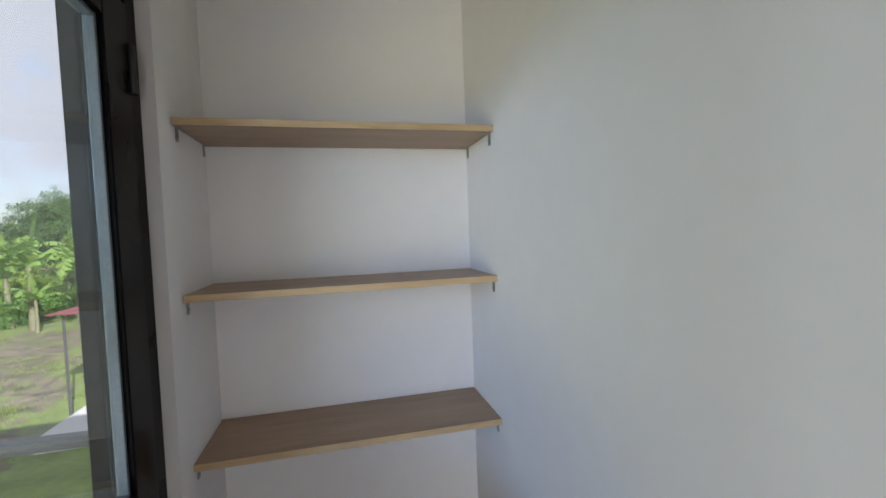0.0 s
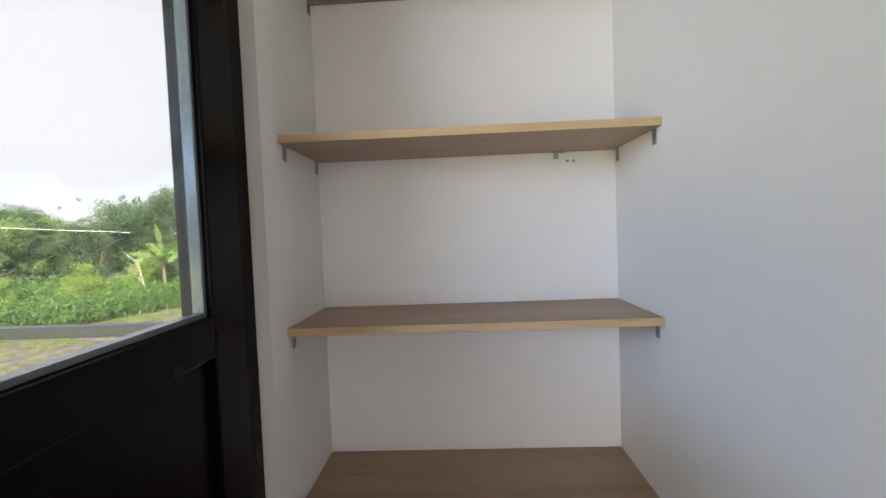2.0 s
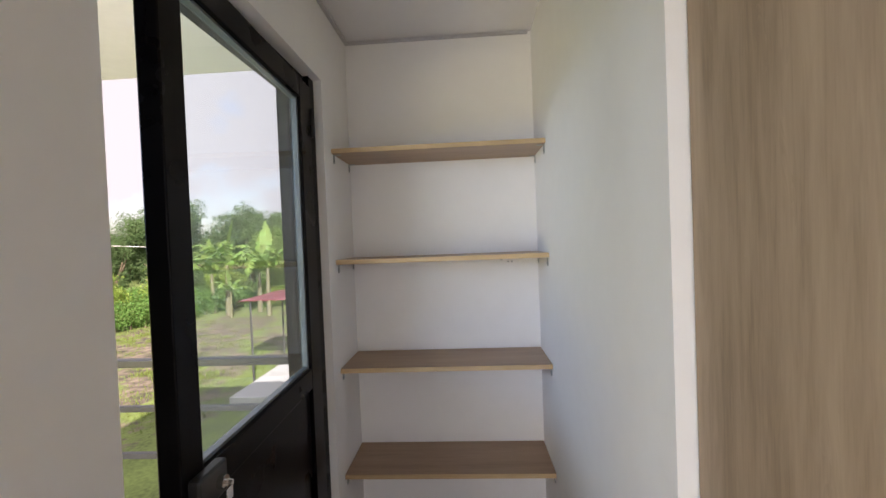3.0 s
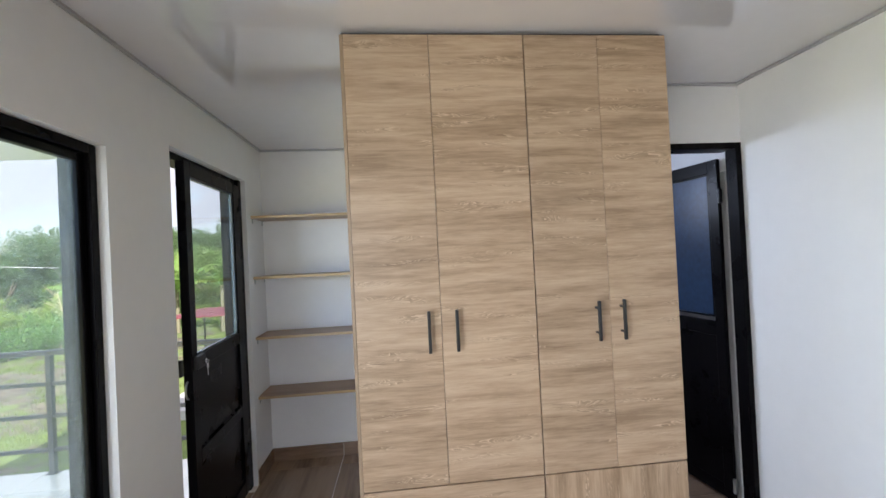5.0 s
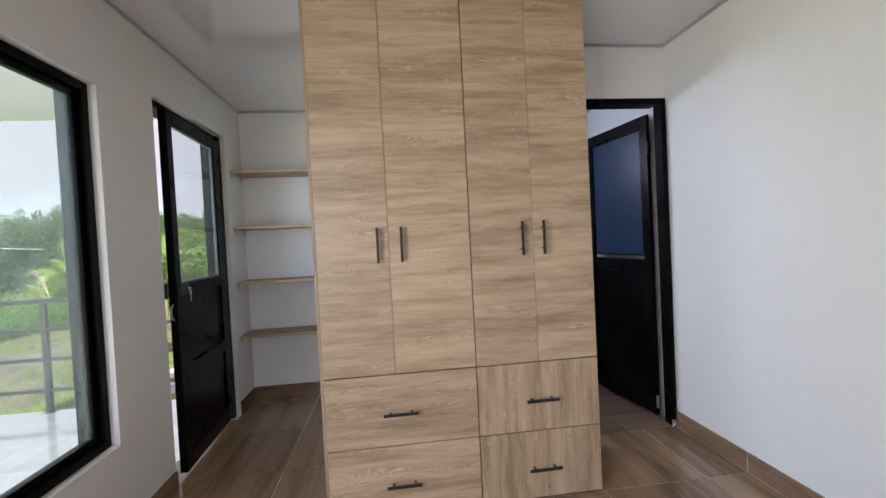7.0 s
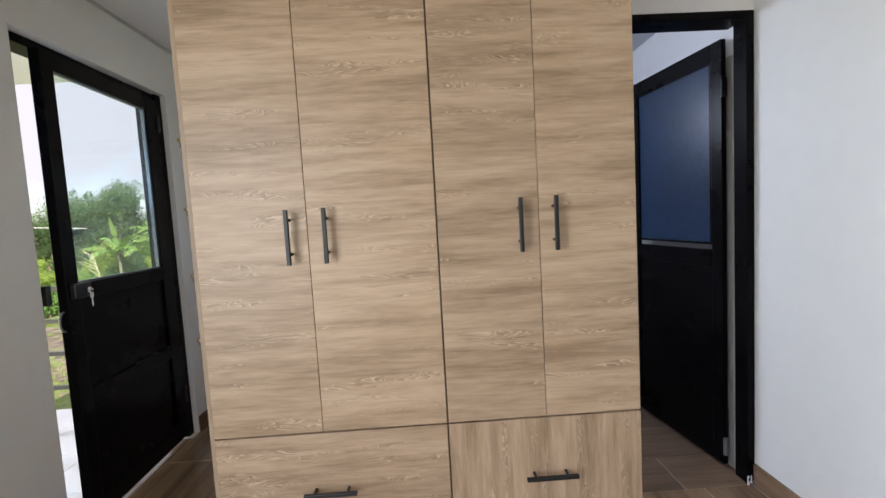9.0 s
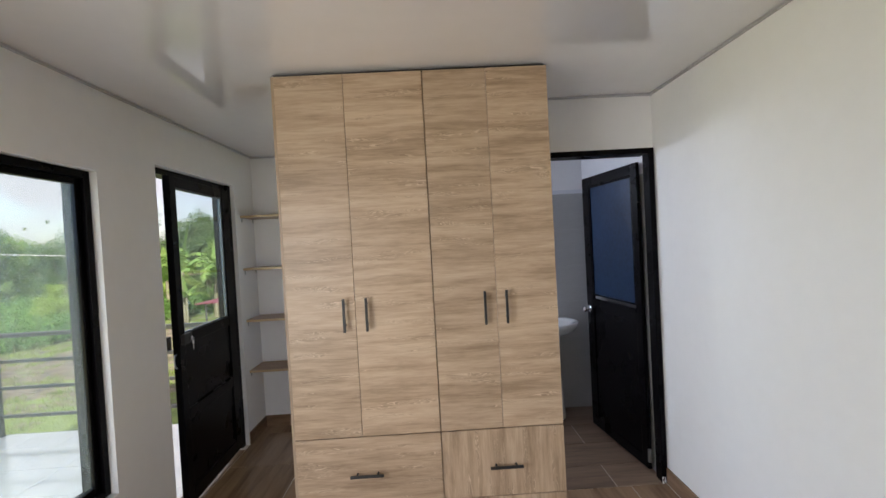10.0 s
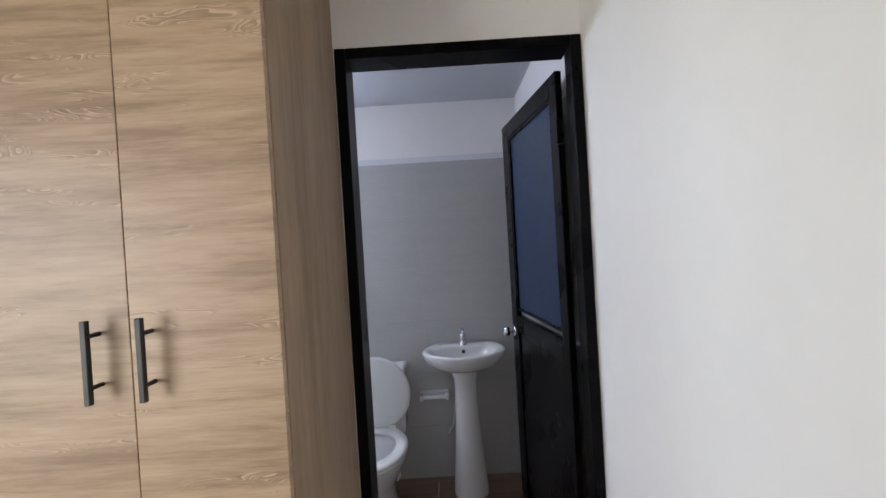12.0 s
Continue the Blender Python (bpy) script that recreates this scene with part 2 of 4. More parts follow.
SKIRT_TILE_X = wood("wood_look_skirting_tile_across", (0.30, 0.19, 0.12), (0.235, 0.145, 0.09), (0.16, 0.098, 0.06), "x", 0.24, rand=0.06, flecks=0.03)
BATH_TILE = wood("brown_bathroom_floor_tile", (0.30, 0.20, 0.14), (0.235, 0.155, 0.105), (0.165, 0.108, 0.075), "x", 0.3, rand=0.10, flecks=0.02)
GROUT = mat("beige_grout", (0.72, 0.62, 0.52), 0.8, var=0.12, scale=20)
WALL_TILE = mat("pale_grey_wall_tile", (0.47, 0.465, 0.455), 0.24, var=0.05, scale=3, stretch=(0.5, 1, 4), rand=0.02)
WHITE_GROUT = mat("white_grout", (0.78, 0.76, 0.74), 0.7, var=0.06, scale=8)
WALL_GROUT = mat("grey_grout", (0.53, 0.53, 0.52), 0.7, var=0.05)
CERAMIC = mat("white_ceramic", (0.80, 0.80, 0.80), 0.10, var=0.01, scale=3, coat=0.4)
PLASTIC = mat("white_plastic", (0.76, 0.76, 0.75), 0.35, var=0.03, scale=10)
PANE = glass("clear_glass", (0.90, 0.95, 0.965), 0.0, 0.03)
DUSTY_PANE = glass("dusty_window_glass", (0.93, 0.98, 0.975), 0.0, 0.10)
BLUE_GLASS = mat("frosted_blue_glass", (0.013, 0.034, 0.082), 0.34, var=0.25, scale=3, spec=0.3)
BALCONY_TILE = mat("white_balcony_tile", (0.90, 0.88, 0.86), 0.10, var=0.03, scale=2, rand=0.02, coat=1.0)
RAIL_PAINT = mat("dark_grey_rail_paint", (0.055, 0.052, 0.055), 0.35, var=0.15, scale=10)
RENDERED = mat("outside_render", (0.62, 0.60, 0.57), 0.8, var=0.08, scale=3, bump=0.3)
CONCRETE = mat("pale_concrete", (0.58, 0.58, 0.57), 0.75, var=0.12, scale=2, bump=0.3)

# ---- building helpers ----


def bx(bm, x0, x1, y0, y1, z0, z1, bevel=0.0):
    """Adds a box, with its edges rounded by bevel."""
    r = bmesh.ops.create_cube(bm, size=1.0)
    vs = r["verts"]
    for v in vs:
        v.co = Vector(((x0 + x1) / 2 + v.co.x * (x1 - x0), (y0 + y1) / 2 + v.co.y * (y1 - y0), (z0 + z1) / 2 + v.co.z * (z1 - z0)))
    if bevel:
        es = {e for v in vs for e in v.link_edges}
        bmesh.ops.bevel(bm, geom=list(es), offset=bevel, segments=2, affect="EDGES", profile=0.5)
    return bm


def boxes(*rows, bevel=0.0):
    bm = bmesh.new()
    for r in rows:
        bx(bm, *r, bevel=bevel)
    return bm


def rod(bm, a, b, r0, r1=None, seg=10, caps=True):
    """Adds a round bar from a to b."""
    a, b = Vector(a), Vector(b)
    r1 = r0 if r1 is None else r1
    d = b - a
    m = Matrix.Translation((a + b) / 2) @ d.to_track_quat("Z", "Y").to_matrix().to_4x4()
    bmesh.ops.create_cone(bm, cap_ends=caps, segments=seg, radius1=r0, radius2=r1, depth=d.length, matrix=m)
    return bm


def lathe(bm, rings, seg=24, centre=(0, 0), squash=1.0):
    """Adds a turned body from (radius, z) rings."""
    last = None
    for r, z in rings:
        ring = [bm.verts.new((centre[0] + r * math.cos(2 * math.pi * i / seg), centre[1] + squash * r * math.sin(2 * math.pi * i / seg), z)) for i in range(seg)]
        if last:
            for i in range(seg):
                bm.faces.new((last[i], last[(i + 1) % seg], ring[(i + 1) % seg], ring[i]))
        last = ring
    return bm


def part(name, bm, material, parent=None, label="", smooth=False):
    me = bpy.data.meshes.new(name)
    bmesh.ops.recalc_face_normals(bm, faces=bm.faces)
    bm.to_mesh(me)
    bm.free()
    if smooth:
        for p in me.polygons:
            p.use_smooth = True
    me.materials.append(material)
    ob = new(name, me)
    ob.parent = parent
    return tagged(ob, label=label)


def thing(name, m, label, category, group="", kind=""):
    ob = new(name)
    ob.matrix_world = m
    ob.empty_display_size = 0.1
    return tagged(ob, label, category, group, kind)


def structure(name, bm, material, label, category="structure"):
    return tagged(part(name, bm, material), label, category, kind="structure")


# ---- the large structure ----
CEIL = 2.412
BACK = 1.79
RIGHT = 2.965
REAR = -3.30
FRONT = 0.555   # face of the bathroom wall
W1 = (-0.580, 0.047, 0.446, 2.002)
# out of view: opening assumed for the fill light behind the walk
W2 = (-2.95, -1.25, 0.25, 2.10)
D1 = (0.478, 1.442, 0.0, 2.116)
T = 0.15

structure("wall_left", boxes(
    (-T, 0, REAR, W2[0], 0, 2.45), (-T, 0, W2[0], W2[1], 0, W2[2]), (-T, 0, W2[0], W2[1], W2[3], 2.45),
    (-T, 0, W2[1], W1[0], 0, 2.45), (-T, 0, W1[0], W1[1], 0, W1[2]), (-T, 0, W1[0], W1[1], W1[3], 2.45),
    (-T, 0, W1[1], D1[0], 0, 2.45), (-T, 0, D1[0], D1[1], D1[3], 2.45), (-T, 0, D1[1], BACK, 0, 2.45)),
    PAINT, "white painted plaster wall beside the balcony", "wall")
structure("wall_back", boxes((-T, 1.10, BACK, BACK + T, -0.1, 2.45), (1.60, RIGHT + T, BACK, BACK + T, -0.1, 2.45), (1.10, 1.60, BACK, BACK + T, -0.1, 1.75), (1.10, 1.60, BACK, BACK + T, 2.20, 2.45)), PAINT, "white painted wall behind the shelves", "wall")
structure("wall_right", boxes((RIGHT, RIGHT + T, REAR, BACK, -0.1, 2.45)), PAINT, "long plain white painted bedroom wall", "wall")
structure("wall_rear", boxes((-T, RIGHT + T, REAR - T, REAR, -0.1, 2.45)), PAINT, "plain white wall closing the bedroom", "wall")
structure("wall_niche", boxes((0.832, 0.93, FRONT, BACK, 0, 2.45)), PAINT, "white painted wall at the end of the shelves", "wall")
structure("wall_bathroom", boxes((0.93, 2.170, FRONT, FRONT + 0.1, 0, 2.45), (2.170, RIGHT, FRONT, FRONT + 0.1, 2.083, 2.45)), PAINT, "white painted wall round the bathroom door", "wall")
structure("ceiling", boxes((0, RIGHT, REAR, FRONT, CEIL, 2.45), (0, 0.832, FRONT, BACK, CEIL, 2.45)), PVC, "glossy white plastic panel ceiling", "ceiling")
structure("ceiling_bathroom", boxes((0.93, RIGHT, FRONT + 0.1, BACK, 2.31, 2.45)), BATH_CEIL, "plain bathroom ceiling with shade put into its grey", "ceiling")
structure("floor", boxes((-T, RIGHT, REAR, FRONT + 0.0, -0.12, -0.003), (-T, 0.832, FRONT, BACK, -0.12, -0.003), (0.93, RIGHT, FRONT, BACK, -0.12, -0.003)), GROUT, "floor of wood-look tiles with pale joints", "floor")
structure("roof", boxes((-2.7, RIGHT + 0.5, REAR - 0.8, 2.16, 2.475, 2.68)), SOFFIT, "white flat roof slab over the balcony", "roof")
structure("balcony_floor", boxes((-2.6, -T, REAR - T, 2.05, -0.2, -0.034)), WHITE_GROUT, "balcony slab of white glossy tiles", "floor")
structure("lower_storey", boxes((-2.3, RIGHT + T, REAR - T, BACK + T, -2.7, -0.2)), RENDERED, "rendered wall of the storey below", "wall")

# ---- windows and doors ----


def frame_rect(x0, x1, y0, y1, z0, z1, w, bevel=0.003):
    """Four bars round a rectangle that stands in the plane x = const."""
    return boxes((x0, x1, y0, y0 + w, z0, z1), (x0, x1, y1 - w, y1, z0, z1), (x0, x1, y0 + w, y1 - w, z0, z0 + w), (x0, x1, y0 + w, y1 - w, z1 - w, z1), bevel=bevel)


def side_window(name, y0, y1, z0, z1, label):
    win = thing(name, pose(0, 0, 0), label, "window", kind="structure")
    part("window_frame", frame_rect(-0.142, -0.034, y0 + 0.001, y1 - 0.001, z0 + 0.001, z1 - 0.001, 0.036), BLACK, win)
    part("sash", frame_rect(-0.084, -0.054, y0 + 0.037, y1 - 0.037, z0 + 0.037, z1 - 0.037, 0.03), BLACK, win)
    pane = part("pane", boxes((-0.073, -0.068, y0 + 0.065, y1 - 0.065, z0 + 0.065, z1 - 0.065)), DUSTY_PANE, win, "clear window glass")
    pane.visible_shadow = False
    return win


side_window("window_1", *W1, "tall narrow black-framed window onto the balcony")
# unseen window, added round the fill lamps' opening
side_window("assumed_window_2", *W2, "unseen black-framed window, added so fill light can enter")
# balcony door: steel frame, leaf ajar, glass above and two sunk panels below
door1 = thing("door_1", pose(-0.024, 1.388, 0, 0, 0, 2.4), "black steel balcony door, glazed above, standing ajar", "door", kind="structure")
fr1 = part("door_frame", boxes((-0.152, -0.030, 1.391, 1.441, 0.0, 2.115), (-0.152, -0.060, 0.479, 0.512, 0.0, 2.115), (-0.152, -0.050, 0.512, 1.391, 2.078, 2.115), bevel=0.002), BLACK)
fr1.parent = door1
fr1.matrix_parent_inverse = door1.matrix_world.inverted()
LW, LH = 0.803, 2.070
leaf = part("leaf", boxes(
    (-0.042, 0, -LW, -LW + 0.067, 0.028, LH), (-0.042, 0, -0.110, -0.004, 0.028, LH),
    (-0.042, 0, -LW + 0.067, -0.110, LH - 0.068, LH), (-0.042, 0, -LW + 0.067, -0.110, 1.02, 1.088),
    (-0.042, 0, -LW + 0.067, -0.110, 0.545, 0.615), (-0.042, 0, -LW + 0.067, -0.110, 0.028, 0.12), bevel=0.003), BLACK, door1)
for z0, z1 in ((0.615, 1.02), (0.12, 0.545)):
    part("panel", boxes((-0.028, -0.014, -LW + 0.067, -0.110, z0, z1)), BLACK, leaf)
part("bead", frame_rect(-0.030, -0.010, -LW + 0.0675, -0.1105, 1.0885, LH - 0.0685, 0.0085, 0.0015), BEAD, leaf, "grey glazing bead")
pane = part("pane", boxes((-0.023, -0.018, -LW + 0.075, -0.118, 1.096, LH - 0.076)), PANE, leaf, "clear door glass")
pane.visible_shadow = False
lock = part("lock", boxes((0.0, 0.024, -LW + 0.012, -LW + 0.105, 1.028, 1.092), bevel=0.005), MATT_BLACK, door1, "black rim lock box")
part("strike", boxes((-0.050, -0.012, -0.888, -0.865, 1.02, 1.10), bevel=0.003), MATT_BLACK, door1)
bm = bmesh.new()
rod(bm, (0.024, -LW + 0.075, 1.058), (0.036, -LW + 0.075, 1.058), 0.013, seg=14)
part("lock_cylinder", bm, CHROME, lock)
bm = boxes((0.036, 0.050, -LW + 0.0735, -LW + 0.0765, 1.053, 1.063), (0.040, 0.043, -LW + 0.066, -LW + 0.086, 1.022, 1.046), (0.041, 0.043, -LW + 0.072, -LW + 0.079, 0.985, 1.022), bevel=0.0008)
part("keys", bm, CHROME, lock, "silver keys hanging in the lock")
bm = bmesh.new()
arc = [(-0.021, -LW - 0.004 - 0.026 * math.sin(math.pi * k / 8), 0.935 + 0.042 * math.cos(math.pi * k / 8)) for k in range(9)]
for a, b in zip(arc, arc[1:]):
    rod(bm, a, b, 0.0045, seg=8)
part("pull_ring", bm, ZINC, door1, "curved steel pull on the leaf's edge")
for z in (0.28, 1.94):
    bm = bmesh.new()
    rod(bm, (0.004, -0.004, z - 0.05), (0.004, -0.004, z + 0.05), 0.008, seg=10)
    part("hinge", bm, MATT_BLACK, door1)

# bathroom door: opened into the bathroom
door2 = thing("door_2", pose(2.910, 0.650, 0, 0, 0, 7.0), "black steel bathroom door with frosted blue glass, open", "door", kind="structure")
fr2 = part("door_frame", boxes((2.171, 2.206, 0.548, 0.660, 0.0, 2.083), (2.931, 2.964, 0.548, 0.628, 0.0, 2.083), (2.206, 2.931, 0.548, 0.660, 2.049, 2.083), bevel=0.003), BLACK)
fr2.parent = door2
fr2.matrix_parent_inverse = door2.matrix_world.inverted()
BW, BH = 0.752, 2.018
leaf = part("leaf", boxes((0, 0.024, 0.020, 0.085, 0.025, BH), (0, 0.024, BW - 0.10, BW, 0.025, BH), (0, 0.024, 0.085, BW - 0.10, BH - 0.075, BH), (0, 0.024, 0.085, BW - 0.10, 0.975, 1.062), (0, 0.024, 0.085, BW - 0.10, 0.025, 0.10), bevel=0.003), BLACK, door2)
part("panel", boxes((0.009, 0.019, 0.085, BW - 0.10, 0.10, 1.0)), BLACK, leaf)
part("pane", boxes((0.012, 0.016, 0.087, BW - 0.102, 1.088, BH - 0.077)), BLUE_GLASS, leaf, "frosted blue glass pane")
part("bead", boxes((0.003, 0.011, 0.0855, 0.097, 1.087, BH - 0.076), (0.003, 0.011, BW - 0.113, BW - 0.1015, 1.087, BH - 0.076), (0.003, 0.011, 0.098, BW - 0.114, 1.087, 1.098), (0.003, 0.011, 0.098, BW - 0.114, BH - 0.087, BH - 0.076)), BLACK, leaf)
for s in (-1, 1):
    bm = bmesh.new()
    x0 = 0.0 if s < 0 else 0.024
    rod(bm, (x0, BW - 0.045, 0.972), (x0 + s * 0.008, BW - 0.045, 0.972), 0.030, 0.026, seg=20)
    rod(bm, (x0 + s * 0.008, BW - 0.045, 0.972), (x0 + s * 0.032, BW - 0.045, 0.972), 0.012, seg=14)
    bmesh.ops.create_uvsphere(bm, u_segments=18, v_segments=10, radius=0.026, matrix=Matrix.Translation((x0 + s * 0.046, BW - 0.045, 0.972)) @ Matrix.Diagonal((0.8, 1, 1, 1)))
    part("knob", bm, CHROME, leaf, "round chrome knob", smooth=True)
for z in (0.12, 1.80):
    bm = bmesh.new()
    rod(bm, (0.002, 0.009, z - 0.04), (0.002, 0.009, z + 0.04), 0.012, seg=10)
    part("hinge", bm, ZINC if z < 1 else BLACK, door2)

# splashes of white filler where the frame meets the floor
bm = bmesh.new()
srng = random.Random(7)
for _ in range(14):
    x, z = srng.choice((2.932, 2.945, 2.960)) + srng.uniform(-0.003, 0.003), srng.uniform(0.004, 0.075) * srng.uniform(0.3, 1)
    bmesh.ops.create_icosphere(bm, subdivisions=1, radius=1.0, matrix=Matrix.Translation((x, 0.547, z)) @ Matrix.Diagonal((srng.uniform(0.002, 0.006), 0.003, srng.uniform(0.004, 0.016), 1)))
smear = part("filler_splash", bm, PAINT, None)
smear.parent = door2
smear.matrix_parent_inverse = door2.matrix_world.inverted()

# ---- the wardrobe ----
ward = thing("wardrobe", pose(0.862, 0, 0), "pale oak laminate wardrobe with four doors and four drawers", "wardrobe")
WW, WH, WD = 1.306, 2.392, 0.550
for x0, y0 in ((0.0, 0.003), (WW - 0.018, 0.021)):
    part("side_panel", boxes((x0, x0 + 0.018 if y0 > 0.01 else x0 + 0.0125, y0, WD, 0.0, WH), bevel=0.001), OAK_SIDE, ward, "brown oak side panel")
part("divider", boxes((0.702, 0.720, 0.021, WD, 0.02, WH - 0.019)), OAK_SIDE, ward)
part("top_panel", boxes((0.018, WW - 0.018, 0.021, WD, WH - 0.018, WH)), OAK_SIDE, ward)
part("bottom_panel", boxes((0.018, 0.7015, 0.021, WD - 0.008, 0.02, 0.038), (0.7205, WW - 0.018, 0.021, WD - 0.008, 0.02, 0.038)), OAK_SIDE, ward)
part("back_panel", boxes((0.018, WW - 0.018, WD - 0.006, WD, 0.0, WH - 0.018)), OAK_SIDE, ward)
# black box put in the top gap in place of its shade
part("gap_shade", boxes((0.004, WW - 0.004, 0.03, WD - 0.03, WH + 0.0005, CEIL - 0.002)), MATT_BLACK, ward, "black strip standing for the shade under the ceiling")


def bar_handle(length, upright):
    """A square black bar on two short feet, centred on the origin, standing out to -y."""
    h = length / 2
    bm = boxes((-0.006, 0.006, -0.038, -0.027, -h, h), bevel=0.002)
    for s in (-1, 1):
        rod(bm, (0, -0.028, s * h * 0.62), (0, 0.0, s * h * 0.62), 0.0045, seg=10)
    if not upright:
        bmesh.ops.rotate(bm, verts=bm.verts, cent=(0, 0, 0), matrix=Matrix.Rotation(radians(90), 3, "Y"))
    return bm


def front(name, x0, x1, z0, z1, material, hx, hz, upright):
    g = 0.0009
    ob = part(name, boxes((x0 + g, x1 - g, 0.0, 0.018, z0 + g, z1 - g), bevel=0.0012), material, ward)
    h = part("handle", bar_handle(0.158, upright), MATT_BLACK, ob, "black metal bar handle")
    h.location = (hx, 0, hz)


for x0, x1, hx in ((0.013, 0.336, 0.287), (0.336, 0.7096, 0.393), (0.7124, 1.013, 0.953), (1.013, WW, 1.056)):
    front("door", x0, x1, 0.6658, WH, OAK_H, hx, 1.254, True)
for z0, z1, hz in ((0.3362, 0.6622, 0.488), (0.012, 0.3338, 0.160)):
    front("drawer", 0.013, 0.7096, z0, z1, OAK_H, 0.352, hz, False)
    front("drawer", 0.7124, WW, z0, z1, OAK_V, 1.017, hz, False)

# ---- shelves in the niche ----


def angle_bracket(side):
    """A small steel angle: one leg under the board, one on the wall."""
    s = side
    bm = boxes((0 if s > 0 else -0.028, 0.028 if s > 0 else 0, -0.008, 0.008, -0.0022, -0.0004), (0 if s > 0 else -0.002, 0.002 if s > 0 else 0, -0.008, 0.008, -0.034, -0.0022))
    rod(bm, (s * 0.001, 0, -0.022), (s * 0.0045, 0, -0.022), 0.0035, seg=8)
    return bm


for top in (1.878, 1.441, 1.011, 0.587):
    sh = thing("wall_shelf", pose(0.0, 0, top - 0.018), "brown laminate wall shelf with a pale edge, empty", "shelf", "shelves in the niche")
    part("board", boxes((0.002, 0.830, 1.5195, BACK - 0.002, 0, 0.018)), SHELF_WOOD, sh)
    part("edge_band", boxes((0.002, 0.830, 1.5180, 1.5193, 0, 0.018), bevel=0.0004), EDGE, sh, "pale edge strip")
    for x, s in ((0.001, 1), (0.831, -1)):
        for y in (1.552, 1.768):
            b = part("bracket", angle_bracket(s), ZINC, sh)
            b.location = (x, y, 0)
    if abs(top - 1.441) < 0.01:
        b = part("bracket", boxes((0.662, 0.690, 1.772, 1.788, -0.003, -0.0004), (0.662, 0.676, 1.786, 1.7885, -0.018, -0.003)), ZINC, sh)
# two wall plugs left under the second shelf
for x in (0.700, 0.716):
    bm = bmesh.new()
    rod(bm, (x, BACK - 0.006, 1.398), (x, BACK, 1.398), 0.004, seg=8)
    tagged(part("screw", bm, ZINC), "small steel screw in the white wall", "screw")

# ---- bathroom ----
SX, SY = 2.560, 1.585
sink = thing("pedestal_sink", pose(SX, SY, 0), "white ceramic pedestal basin with a chrome tap", "sink")


def basin():
    """An oval bowl with a rolled rim; its back is flat against the wall."""
    bm = bmesh.new()
    seg = 40
    rows = [(0.085, 0.718), (0.15, 0.732), (0.200, 0.758), (0.228, 0.796), (0.238, 0.822), (0.234, 0.832), (0.222, 0.835), (0.200, 0.829), (0.178, 0.812), (0.150, 0.775), (0.10, 0.745), (0.03, 0.735)]
    last = None
    for i, (r, z) in enumerate(rows):
        ring = []
        for k in range(seg):
            a = 2 * math.pi * k / seg
            x, y = r * math.cos(a), 0.84 * r * math.sin(a)
            if y > 0:
                y = min(y * 1.15, 0.175) if i < 7 else min(y * 0.75, 0.09)
            ring.append(bm.verts.new((x, y, z)))
        if last:
            for k in range(seg):
                bm.faces.new((last[k], last[(k + 1) % seg], ring[(k + 1) % seg], ring[k]))
        else:
            bm.faces.new(ring)
        last = ring
    bm.faces.new(last)
    bmesh.ops.translate(bm, verts=bm.verts, vec=(0, 0.01, 0))
    return bm


part("basin", basin(), CERAMIC, sink, smooth=True)
bm = bmesh.new()
lathe(bm, [(0.098, 0.0), (0.100, 0.03), (0.094, 0.10), (0.082, 0.25), (0.070, 0.42), (0.063, 0.55), (0.066, 0.66), (0.085, 0.719)], 28, (0, 0.02), 0.85)
part("pedestal", bm, CERAMIC, sink, smooth=True)
bm = bmesh.new()
lathe(bm, [(0.026, 0.826), (0.025, 0.842), (0.019, 0.848), (0.019, 0.875), (0.020, 0.892), (0.012, 0.900), (0.0, 0.901)], 16, (0, 0.125))
rod(bm, (0, 0.118, 0.862), (0, 0.040, 0.868), 0.010, 0.009, seg=12)
rod(bm, (0, 0.125, 0.898), (0.004, 0.160, 0.918), 0.006, 0.008, seg=10)
part("tap", bm, CHROME, sink, "chrome mixer tap", smooth=True)
bm = bmesh.new()
rod(bm, (0, 0.093, 0.795), (0, 0.100, 0.795), 0.011, seg=14)
part("overflow", bm, MATT_BLACK, sink)
bm = bmesh.new()
rod(bm, (0, 0.01, 0.7455), (0, 0.01, 0.749), 0.02, seg=16)
part("drain", bm, CHROME, sink)
hose_pts = [(-0.060, 0.19, 0.62), (-0.058, 0.15, 0.56), (-0.062, 0.13, 0.48), (-0.085, 0.15, 0.34), (-0.115, 0.195, 0.27)]
bm = bmesh.new()
for a, b in zip(hose_pts, hose_pts[1:]):
    rod(bm, a, b, 0.006, seg=8)
part("water_hose", bm, PLASTIC, sink, "thin white water hose")

ph = thing("paper_holder", pose(2.38, 1.78, 0.515), "white plastic toilet paper holder on the tiles", "paper holder")
part("back_plate", boxes((-0.095, 0.075, -0.012, 0.0, -0.012, 0.030), bevel=0.005), PLASTIC, ph)
for x in (-0.088, 0.068):
    part("arm", boxes((x - 0.010, x + 0.010, -0.065, -0.012, -0.018, 0.018), bevel=0.005), PLASTIC, ph)
bm = bmesh.new()
rod(bm, (-0.078, -0.05, 0.0), (0.058, -0.05, 0.0), 0.012, seg=14)
part("roller", bm, PLASTIC, ph)

wc = thing("toilet", pose(2.050, 1.77, 0), "white ceramic toilet with its lid raised", "toilet")


